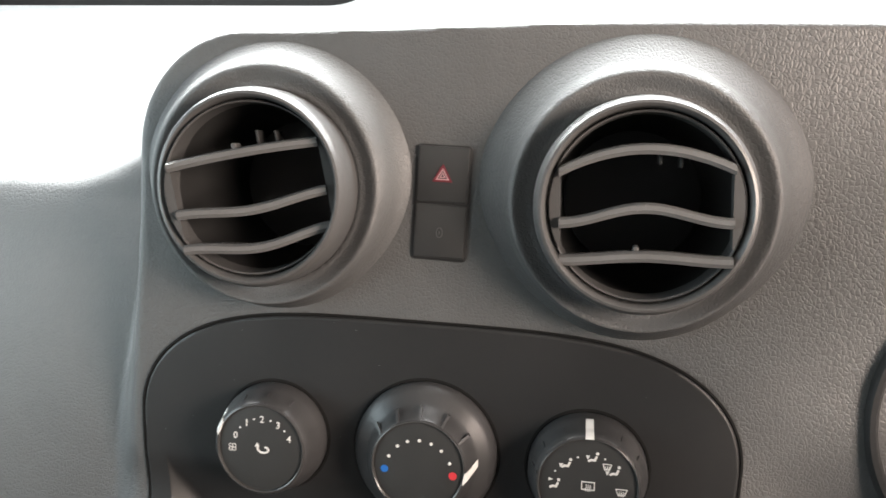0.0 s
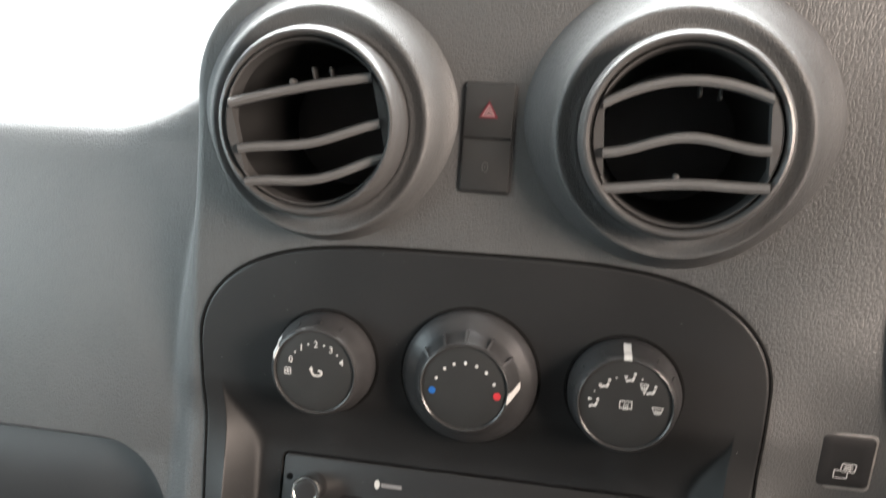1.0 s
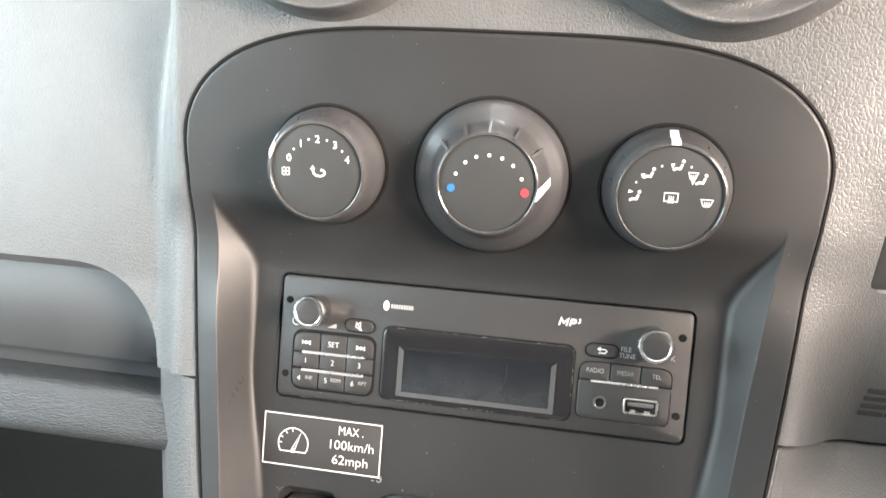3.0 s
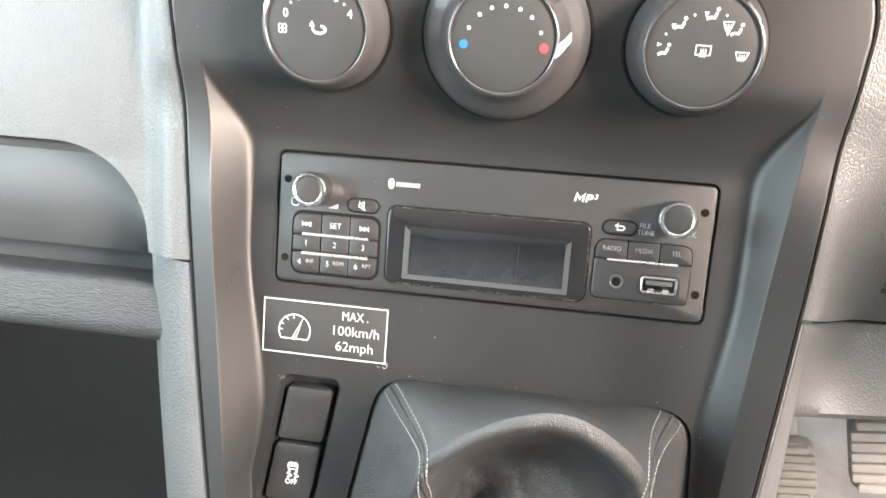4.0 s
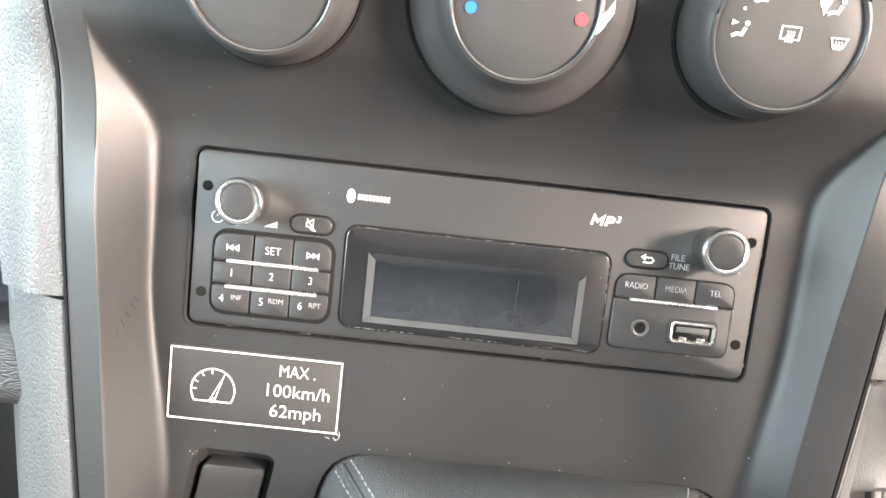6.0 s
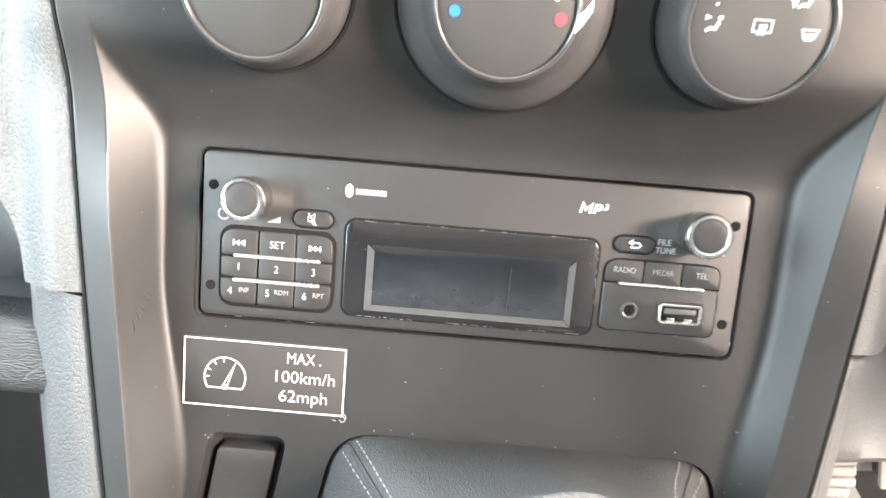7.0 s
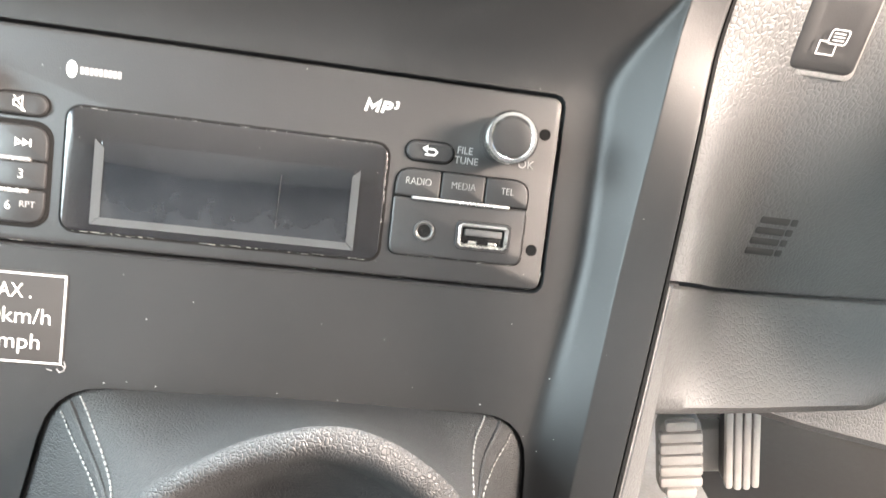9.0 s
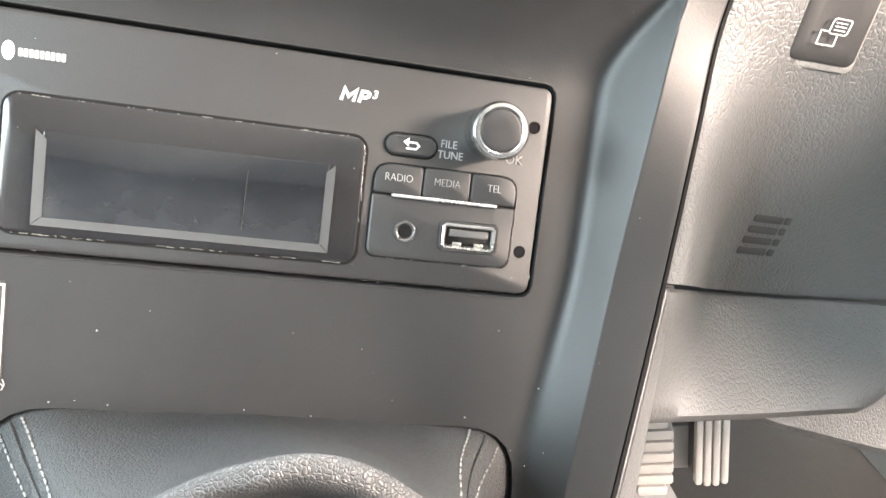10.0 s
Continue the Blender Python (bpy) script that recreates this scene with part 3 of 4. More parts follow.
# ---- air vents ----
def air_vent(cx, cz, roll, yaw, heights, bows, label):
    vent = thing("air_vent", pose(cx, fascia(cz), cz, 13) @ Matrix.Scale(0.945, 4), label, "air vent", "round centre air vents")
    part("bezel", lathe([(0.0437, 0.008), (0.0436, 0.0230), (0.0430, 0.0272), (0.0422, 0.0297), (0.0411, 0.0312), (0.0400, 0.0315), (0.0391, 0.0307), (0.0386, 0.0290), (0.0383, 0.0260), (0.0382, 0.0180)], 72, first=False, last=False), VENT_TRIM, vent, "satin grey ring")
    part("housing", lathe([(0.0384, 0.028), (0.0382, 0.010), (0.0360, -0.020), (0.0320, -0.040)], 56, first=False, last=True), VENT_DARK, vent)
    turn = pose(0, -0.026, 0, 0, roll, yaw)
    drum = part("drum_ring", lathe([(0.0379, -0.012), (0.0377, 0.0010), (0.0373, 0.0018), (0.0367, 0.0010), (0.0366, -0.012)], 64, first=False, last=False), VENT_TRIM, vent, at=turn)
    for side in (-1, 1):
        bm = bmesh.new()
        pts = [(side * 0.0326, z) for z in (-0.0160, 0.0160)] + arc(0, 0, 0.0368, 26 if side > 0 else 154, -26 if side > 0 else 206, 10)
        loft(bm, [[(x, 0.004, z) for x, z in pts], [(x, -0.0025, z) for x, z in pts]])
        part("cheek", outward(bm), VENT_TRIM, drum)
    for z0, bow, flat_end in zip(heights, bows, (0.0, 0.25, 0.15)):
        bm = bmesh.new()
        rings = []
        for k in range(29):
            u = -1 + 2 * k / 28
            x = 0.0328 * u
            lift = bow * ((1 + math.cos(math.pi * u)) / 2 if flat_end else 1 - u * u)
            z = z0 + lift
            rings.append([(x, 0.012, z + 0.0012), (x, 0.003, z + 0.0020), (x, -0.0035, z + 0.0024), (x, -0.0054, z + 0.0014), (x, -0.0058, z - 0.0004), (x, -0.0047, z - 0.0019), (x, 0.003, z - 0.0018), (x, 0.012, z - 0.0006)])
        loft(bm, rings)
        part("slat", outward(bm), SLAT, drum)
    for x, z in ((0.006, 0.0205), (0.014, 0.0190)):
        bm = slab(0.0012, 0.008, 0.0005, 0.014, 0.004, 0.0003, x, z)
        part("vane", bm, VENT_DARK, drum)
    bm = slab(0.0022, 0.006, 0.0008, 0.004, -0.0030, 0.0004, -0.003, heights[0 if roll < -5 else 2] + 0.0028)
    part("tab", bm, VENT_TRIM, drum)
    return vent


air_vent(*VENTS[0], -12.0, 9.0, (0.0144, -0.0062, -0.0215), (0.0012, -0.0030, -0.0042), "round black air vent turned askew, with three slats")
air_vent(*VENTS[1], -3.0, -3.0, (0.0140, -0.0062, -0.0212), (0.0084, 0.0058, 0.0018), "round black air vent with three bowed slats")

# ---- hazard switch ----
HZ = pose(0.0055, fascia(0.188) - 0.0008, 0.188, 13, 1.5, 0)
hazard = thing("hazard_switch", HZ, "matt black hazard and door lock switch with red triangle", "switch")
part("surround", slab(0.0240, 0.0492, 0.0022, 0.004, -0.0002, 0.0006), VENT_DARK, hazard)
part("rocker", slab(0.0220, 0.0236, 0.0012, 0.004, -0.0012, 0.0006, 0, 0.0120), KNOB_FACE, hazard)
rocker = part("rocker", slab(0.0220, 0.0228, 0.0012, 0.004, -0.0010, 0.0006, 0, -0.0120), KNOB_FACE, hazard)
bm = bmesh.new()
tri = lambda r, z: [(r * math.cos(radians(a)), z + r * math.sin(radians(a))) for a in (90, 210, 330)]
stroke(bm, tri(0.0040, 0.0115), 0.0011, -0.0016, closed=True)
part("triangle_glow", bm, DARK_RED, hazard)
bm = bmesh.new()
stroke(bm, tri(0.0029, 0.0115), 0.0005, -0.0017, closed=True)
stroke(bm, tri(0.0012, 0.0115), 0.0004, -0.0017, closed=True)
part("triangle", bm, PINK_PRINT, hazard)
bm = bmesh.new()
stroke(bm, arc(0, -0.0125, 0.0013, 0, 330, 14, 0.0021), 0.0004, -0.0014, closed=True)
stroke(bm, [(0, -0.0118), (0, -0.0132)], 0.0004, -0.0014)
part("lock_mark", bm, DIM_PRINT, hazard)


# ---- heater controls ----
knob_forms = {}


def heater_knob(cx, cz, outer, face, high, ridges, label, wide=False):
    knob = thing("heater_knob", pose(cx, fascia(cz) - 0.0006, cz, 13), label, "control knob", "heater control knobs")
    part("socket", lathe([(outer + 0.0016, -0.002), (outer + 0.0014, 0.0008), (outer + 0.0004, 0.0010), (outer - 0.002, -0.001)], 64, first=False, last=False), BLACK, knob)
    if wide:
        prof = [(outer, -0.001), (outer, 0.0030), (outer - 0.0008, 0.0046), (outer - 0.0030, 0.0072), (outer - 0.0068, 0.0098), (face + 0.0048, 0.0112), (face + 0.0036, 0.0128), (face + 0.0024, high - 0.0016), (face + 0.0014, high - 0.0002), (face + 0.0005, high), (face, high - 0.0008)]
    else:
        prof = [(outer, -0.001), (outer - 0.0002, 0.0050), (outer - 0.0010, 0.0080), (outer - 0.0028, 0.0118), (face + 0.0026, high - 0.0022), (face + 0.0014, high - 0.0003), (face + 0.0005, high), (face, high - 0.0008)]
    body = part("body", lathe(prof, 72, first=False, last=False), KNOB, knob, "black grip ring")
    part("face", lathe([(face, high - 0.0030), (face, high - 0.0009), (face - 0.0008, high - 0.0007), (face * 0.5, high - 0.0005)], 56, first=False), KNOB_FACE, knob)
    part("face_ring", lathe([(face + 0.0011, high - 0.0006), (face + 0.0009, high + 0.0002), (face + 0.0005, high + 0.0004), (face + 0.0001, high + 0.0001), (face - 0.0001, high - 0.0010)], 56, first=False, last=False), RING, knob)
    for a in ridges:
        bm = bmesh.new()
        c, s = math.cos(radians(a)), math.sin(radians(a))
        rings = []
        r0, r1 = face + 0.0014, min(outer - 0.0016, face + 0.0058)
        for q in (0.0, 0.5, 1.0):
            r = mixed(r0, r1, q)
            h = mixed(high - 0.0002, high - (0.0052 if wide else 0.0085), q)
            for_w = 0.0006
            rings.append([(r * c - t * s * for_w, -(h + e), r * s + t * c * for_w) for t, e in ((-1, -0.001), (-1, 0.0007), (1, 0.0007), (1, -0.001))])
        loft(bm, rings)
        part("ridge", outward(bm), KNOB, body)
    knob_forms[knob.name] = prof
    return knob, high - 0.0005


def pointer(knob, angle, r0, r1, w0, w1, bend=0.0):
    """A painted mark that lies on the knob's side."""
    form = sorted(knob_forms[knob.name])
    bm = bmesh.new()
    rings = []
    for k in range(25):
        q = k / 24
        a = radians(angle + bend * q)
        r, w = mixed(r0, r1, q), mixed(w0, w1, q)
        h = float(np.interp(r, [f[0] for f in form], [f[1] for f in form]))
        c, s = math.cos(a), math.sin(a)
        rings.append([(r * c - t * s * w / 2, -(h + e), r * s + t * c * w / 2) for t, e in ((-1, -0.001), (-1, 0.0006), (1, 0.0006), (1, -0.001))])
    loft(bm, rings)
    part("pointer", outward(bm), WHITE, knob, "white painted pointer")


fan, top = heater_knob(-0.0678, 0.0808, 0.0250, 0.0192, 0.0178, (60, 88, 116), "black fan speed knob numbered nought to four")
front = -top - 0.0002
ring = 0.0135
for word, a in (("0", 158), ("1", 123), ("2", 91), ("3", 58), ("4", 25)):
    part("number", lettering(word, 0.0030, 0.0010 + ring * math.cos(radians(a)), ring * math.sin(radians(a)) * 0.98, front, bold=0.00002), WHITE, fan)
bm = bmesh.new()
for a in (140, 107, 74, 42):
    disc(bm, 0.0010 + 0.0136 * math.cos(radians(a)), 0.0136 * math.sin(radians(a)), 0.00045, front, 10)
part("scale_dots", bm, WHITE, fan)
bm = bmesh.new()
for a in (45, 135, 225, 315):
    cx, cz = -0.0130 + 0.0011 * math.cos(radians(a)), -0.0006 + 0.0011 * math.sin(radians(a))
    stroke(bm, arc(cx, cz, 0.0008, 0, 330, 10), 0.0003, front, closed=True)
part("fan_mark", bm, WHITE, fan)
bm = bmesh.new()
stroke(bm, [(x + 0.0010, z) for x, z in ((-0.0024, 0.0012), (-0.0021, -0.0006), (-0.0010, -0.0016), (0.0010, -0.0018), (0.0024, -0.0012), (0.0028, -0.0002), (0.0022, 0.0006), (0.0010, 0.0008))], 0.0008, front)
flat(bm, [(-0.0026, 0.0008), (-0.0004, 0.0008), (-0.0014, 0.0026)], front)
part("recirculation_mark", bm, WHITE, fan)
pointer(fan, 158, 0.0195, 0.0240, 0.0064, 0.0040, -9)

heat, top = heater_knob(0.0027, 0.0808, 0.0318, 0.0192, 0.0178, (35, 62, 90, 116, 142), "large black temperature knob, blue to red dots", True)
front = -top - 0.0002
bm = bmesh.new()
for a in (156, 131, 111, 90, 69, 48, 22):
    disc(bm, 0.0003 + 0.0142 * math.cos(radians(a)), -0.0022 + 0.0137 * math.sin(radians(a)), 0.00072, front, 14)
part("scale_dots", bm, WHITE, heat)
part("cold_dot", disc(bmesh.new(), -0.0144, -0.0024, 0.00160, front, 24), BLUE, heat, "blue dot")
part("hot_dot", disc(bmesh.new(), 0.0150, -0.0024, 0.00170, front, 24), RED, heat, "red dot")
pointer(heat, -9, 0.0198, 0.0246, 0.0052, 0.0032, 13)

airflow, top = heater_knob(0.0728, 0.0808, 0.0251, 0.0195, 0.0178, (30, 55, 118, 145, 170), "black air direction knob with white pictograms")
front = -top - 0.0002


def seat_mark(cx, cz, s=1.0):
    """A bent bar with a dot over it and a small arrow."""
    bm = bmesh.new()
    stroke(bm, [(cx - 0.0016 * s, cz - 0.0016 * s), (cx - 0.0004 * s, cz - 0.0009 * s), (cx + 0.0010 * s, cz - 0.0010 * s), (cx + 0.0017 * s, cz + 0.0008 * s)], 0.0009 * s, front)
    disc(bm, cx + 0.0019 * s, cz + 0.0019 * s, 0.00065 * s, front, 12)
    return bm


def screen_mark(bm, cx, cz, w, h, taper):
    stroke(bm, [(cx - w, cz + h), (cx + w, cz + h), (cx + w * taper, cz - h), (cx - w * taper, cz - h)], 0.00036, front, closed=True)
    for k in (-1, 0, 1):
        stroke(bm, [(cx + k * 0.0008, cz + h * 0.3), (cx + k * 0.0008 + 0.0002, cz - h * 0.3), (cx + k * 0.0008 - 0.0002, cz - h * 0.8), (cx + k * 0.0008, cz - h * 1.5)], 0.00032, front)
    return bm


for cx, cz, arrow in ((-0.0135, -0.0005, ((-0.0022, 0.0012), (-0.0022, 0.0026), (-0.0004, 0.0019))), (-0.0092, 0.0086, ((-0.0026, -0.0002), (-0.0010, 0.0000), (-0.0020, -0.0018))), (0.0012, 0.0122, ((-0.0026, 0.0008), (-0.0010, 0.0008), (-0.0018, -0.0010))), (0.0100, 0.0074, ((-0.0034, -0.0002), (-0.0018, -0.0002), (-0.0026, -0.0020)))):
    bm = seat_mark(cx, cz)
    flat(bm, [(cx + x, cz + z) for x, z in arrow], front)
    part("airflow_mark", bm, WHITE, airflow)
bm = screen_mark(bmesh.new(), 0.0072, 0.0090, 0.0017, 0.0011, 0.6)
part("airflow_mark", bm, WHITE, airflow)
part("windscreen_mark", screen_mark(bmesh.new(), 0.0134, -0.0010, 0.0022, 0.0012, 0.6), WHITE, airflow)
part("rear_window_mark", screen_mark(bmesh.new(), 0.0002, 0.0002, 0.0025, 0.0016, 1.0), WHITE, airflow)
bm = bmesh.new()
for x, z in ((-0.0132, 0.0050), (-0.0045, 0.0118), (0.0062, 0.0122)):
    disc(bm, x, z, 0.0004, front, 10)
part("scale_dots", bm, WHITE, airflow)
pointer(airflow, 91, 0.0201, 0.0244, 0.0034, 0.0032)

# ---- radio ----
radio = thing("car_radio", pose(0, 0, 0), "black car radio with chrome-ringed knobs and blank display", "car radio")
RF = -0.0016
part("faceplate", slab(0.1880, 0.0580, 0.0028, 0.030, RF, 0.0009, n=4), RADIO_BLACK, radio, "matt black faceplate")


def socket_hole(x, z, r):
    bm = lathe([(r, -RF + 0.0001), (r * 0.82, -RF + 0.0002), (r * 0.8, -RF + 0.00005)], 20, cx=x, cz=z, first=False)
    part("screw_hole", bm, BLACK, radio)


for x, z in ((-0.0902, 0.0172), (-0.0902, -0.0182), (0.0897, 0.0178), (0.0900, -0.0170)):
    socket_hole(x, z, 0.00175)


def radio_knob(x, z):
    knob = part("knob", lathe([(0.0072, -RF - 0.001), (0.0072, 0.0090), (0.0075, 0.0102), (0.0077, 0.0118), (0.0076, 0.0132), (0.0070, 0.0140), (0.0061, 0.0141), (0.0057, 0.0138)], 48, last=False, cx=x, cz=z), CHROME, radio, "chrome-ringed rotary knob")
    part("cap", lathe([(0.0058, 0.0125), (0.0057, 0.0134), (0.0054, 0.0137), (0.0050, 0.0138), (0.0026, 0.01385)], 40, first=False, cx=x, cz=z), BUTTON, knob, "black cap")


radio_knob(-0.0768, 0.0140)
radio_knob(0.0772, 0.0148)


def print_on(name, bm, mat=WHITE):
    return part(name, bm, mat, radio)


def button(x, z, w, h, r, name="button", proud=0.0014, shear=0.0):
    gap = slab(w + 0.0010, h + 0.0010, r + 0.0005, 0.002, RF - 0.00025, 0.0002, x, z)
    ob = part(name, slab(w, h, r, 0.002, RF - proud, 0.0008, x, z, dish=0.0002), BUTTON, radio)
    part("button_gap", gap, BLACK, ob)
    return RF - proud - 0.00015


P = RF - 0.00015
bm = bmesh.new()
stroke(bm, arc(-0.0863, 0.0074, 0.0019, 120, 420, 16), 0.0004, P)
stroke(bm, [(-0.0863, 0.0098), (-0.0863, 0.0076)], 0.0004, P)
print_on("power_mark", bm)
print_on("volume_mark", flat(bmesh.new(), [(-0.0712, 0.0056), (-0.0666, 0.0056), (-0.0666, 0.0078)], P), GREY_PRINT)
q = button(-0.0552, 0.0080, 0.0138, 0.0058, 0.0029)
bm = bmesh.new()
stroke(bm, [(-0.0568, 0.0074), (-0.0560, 0.0074), (-0.0546, 0.0062), (-0.0546, 0.0100), (-0.0560, 0.0088), (-0.0568, 0.0088)], 0.0003, q, closed=True)
stroke(bm, [(-0.0568, 0.0100), (-0.0538, 0.0060)], 0.0003, q)
print_on("mute_mark", bm)
# the keypad: nine keys with two bright bars between the rows
part("keypad_bed", slab(0.0408, 0.0292, 0.0050, 0.002, RF - 0.0003, 0.0003, -0.0670, -0.0107), BLACK, radio)


def key_plate(x, z, w, h, radii):
    """A key whose four corners are rounded each by its own length, from upper right round to lower right."""
    rings = []
    for d, y in ((0.0, 0.002), (0.0, RF - 0.0006), (0.0002, RF - 0.0010), (0.0006, RF - 0.0012)):
        a, b = w / 2 - d, h / 2 - d
        rings.append([(px, y, pz) for px, pz in softened([(x + a, z + b), (x - a, z + b), (x - a, z - b), (x + a, z - b)], radii, 4)])
    bm = bmesh.new()
    loft(bm, rings)
    return outward(bm)


def block_corners(row, column, last_row):
    r, big = 0.0009, 0.0046
    return (big if row == 0 and column == 2 else r, big if row == 0 and column == 0 else r, big if row == last_row and column == 0 else r, big if row == last_row and column == 2 else r)


KEY_ROWS = ((("", "SET", ""), -0.0022, 0.0094), (("1", "2", "3"), -0.0108, 0.0072), (("4", "5", "6"), -0.0195, 0.0090))
for row, (words, z, h) in enumerate(KEY_ROWS):
    for col, (word, x) in enumerate(zip(words, (-0.0802, -0.0670, -0.0540))):
        key = part("key", key_plate(x, z, 0.0127, h, block_corners(row, col, 2)), BUTTON, radio)
        if word:
            small = {"4": "INF", "5": "RDM", "6": "RPT"}.get(word)
            part("key_letter", lettering(word, 0.0026, x - (0.0028 if small else 0), z, RF - 0.0013, bold=-0.00006, narrow=0.94), WHITE, key)
            if small:
                part("key_word", lettering(small, 0.0017, x + 0.0021, z + 0.0006, RF - 0.0013), GREY_PRINT, key)
        else:
            bm = bmesh.new()
            d = -1 if x < -0.07 else 1
            stroke(bm, [(x + d * 0.0020, z - 0.0010), (x + d * 0.0020, z + 0.0010)], 0.0004, RF - 0.0013)
            flat(bm, [(x + d * 0.0017, z), (x, z + 0.0010), (x, z - 0.0010)][::d], RF - 0.0013)
            stroke(bm, [(x - d * 0.0003, z), (x - d * 0.0018, z + 0.0009), (x - d * 0.0018, z - 0.0009)], 0.0003, RF - 0.0013, closed=True)
            part("skip_mark", bm, WHITE, key)
for z in (-0.0067, -0.0153):
    part("light_bar", slab(0.0304, 0.0012, 0.0005, 0.002, RF - 0.0022, 0.0003, -0.0668, z), STRIP, radio, "bright metal strip")
# the display
part("display_frame", slab(0.0890, 0.0352, 0.0042, 0.002, RF - 0.0003, 0.0003, 0.0003, -0.0078), BLACK, radio)
part("display", slab(0.0876, 0.0338, 0.0036, 0.002, RF - 0.0009, 0.0004, 0.0003, -0.0078), BEZEL, radio, "glossy black display cover")
part("screen", slab(0.0690, 0.0214, 0.0004, 0.001, RF - 0.00115, 0.0001, 0.0005, -0.0098, n=2), SCREEN, radio, "dark blank screen")
bm = bmesh.new()
for x0, x1 in ((-0.0357, -0.0332), (0.0344, 0.0367)):
    inner_x = x1 if x0 < 0 else x0
    edge_x = x0 if x0 < 0 else x1
    flat(bm, [(edge_x, 0.0010), (inner_x, -0.0012), (inner_x, -0.0201), (edge_x, -0.0222)] if x0 > 0 else [(edge_x, 0.0010), (edge_x, -0.0222), (inner_x, -0.0201), (inner_x, -0.0012)], RF - 0.0014)
flat(bm, [(-0.0357, -0.0224), (0.0367, -0.0224), (0.0344, -0.0203), (-0.0332, -0.0203)], RF - 0.0014)
part("screen_edge", bm, BEVEL_GREY, radio, "grey bevelled screen edge")
part("screen_line", stroke(bmesh.new(), [(0.0146, -0.0030), (0.0142, -0.0186)], 0.00022, RF - 0.0014, 0.0001), RADIO_BLACK, radio, "faint upright line in the screen")
rng = random.Random(7)


def dust_run(bm, a, b, count, front, longest=0.0030):
    """Short, broken runs of dust and rubbed spots along a straight edge."""
    a, b = Vector(a), Vector(b)
    d = (b - a).normalized()
    for _ in range(count):
        p = a.lerp(b, rng.random()) + Vector((-d.y, d.x)) * rng.gauss(0, 0.00010)
        e = p + d * rng.uniform(0.0002, longest) * rng.random()
        stroke(bm, [tuple(p), tuple(e)], rng.uniform(0.00008, 0.00020), front, 0.0001)


bm = bmesh.new()
dust_run(bm, (-0.0405, 0.0090), (0.0405, 0.0090), 34, RF - 0.0008)
dust_run(bm, (-0.0405, -0.0247), (0.0405, -0.0247), 44, RF - 0.0008)
dust_run(bm, (0.0441, -0.0210), (0.0441, 0.0055), 14, RF - 0.0008)
for _ in range(9):
    disc(bm, rng.uniform(-0.040, 0.042), rng.uniform(-0.023, 0.007), rng.uniform(0.00005, 0.00012), RF - 0.00135, 6, 0.00015)
tagged(part("dust", bm, DUST, radio), "pale dust along the display's edge", "", "", "stuff")
bm = bmesh.new()
dust_run(bm, (0.0500, -0.0222), (0.0845, -0.0222), 14, RF - 0.0006, 0.0022)
dust_run(bm, (0.0870, -0.0200), (0.0870, -0.0060), 6, RF - 0.0006, 0.0020)
dust_run(bm, (-0.0900, -0.0289), (0.0900, -0.0289), 30, RF - 0.0003, 0.0022)
dust_run(bm, (0.0940, -0.0260), (0.0940, 0.0260), 12, RF + 0.0002, 0.0020)
tagged(part("edge_dust", bm, DUST, radio), "pale dust caught in the radio's joints", "", "", "stuff")
# printed marks
bm = bmesh.new()
disc(bm, -0.0433, 0.0189, 0.0014, P, 24, rz=0.0023)
print_on("logo_oval", bm)
bm = bmesh.new()
for k in range(9):
    high = 0.0020
    flat(bm, rounded(0.00098, high, 0.0002, 2, -0.0406 + 0.0012 * k, 0.0178 + high / 2), P)
print_on("logo_bars", bm, GREY_PRINT)
bm = bmesh.new()
for outline in (((0.0, 0.0), (0.0, 0.0031), (0.0016, 0.0012), (0.0032, 0.0031), (0.0032, 0.0)), ((0.0047, 0.0), (0.0047, 0.0029), (0.0061, 0.0029), (0.0067, 0.0025), (0.0067, 0.0018), (0.0061, 0.0014), (0.0047, 0.0014))):
    stroke(bm, [(0.0362 + x + 0.25 * z, 0.0181 + z) for x, z in outline], 0.00088, P)
lettering("3", 0.0021, 0.0449, 0.0205, P, slant=0.2, bold=0.00008, bm=bm)
print_on("format_word", bm)
q = button(0.0560, 0.0086, 0.0138, 0.0056, 0.0028)
bm = bmesh.new()
stroke(bm, [(0.0545, 0.0094), (0.0572, 0.0094), (0.0580, 0.0086), (0.0572, 0.0077), (0.0545, 0.0077)], 0.0005, q)
flat(bm, [(0.0552, 0.0106), (0.0536, 0.0094), (0.0552, 0.0082)], q)
print_on("back_mark", bm)
print_on("tune_words", lettering("TUNE", 0.0021, 0.0670, 0.0072, P, narrow=0.92, bm=lettering("FILE", 0.0021, 0.0663, 0.0101, P, narrow=0.92)), GREY_PRINT)
print_on("ok_word", lettering("OK", 0.0024, 0.0850, 0.0082, P), GREY_PRINT)
# one block of three source keys over the port plate, with fine gaps
bm = bmesh.new()
loft(bm, [[(x, y, z) for x, z in softened([(0.0872, 0.0036), (0.0466, 0.0036), (0.0466, -0.0224), (0.0872, -0.0224)], (0.0052, 0.0052, 0.0032, 0.0032))] for y in (0.002, RF - 0.0002)])
part("source_bed", outward(bm), BLACK, radio)
for col, (word, x, mat) in enumerate((("RADIO", 0.0536, KEY_PRINT), ("MEDIA", 0.0669, GREY_PRINT), ("TEL", 0.0802, KEY_PRINT))):
    key = part("key", key_plate(x, -0.0008, 0.0130, 0.0080, block_corners(0, col, 9)), BUTTON, radio)
    part("key_word", lettering(word, 0.0021, x, -0.0004, RF - 0.0013, narrow=0.84, bold=-0.00007), mat, key)
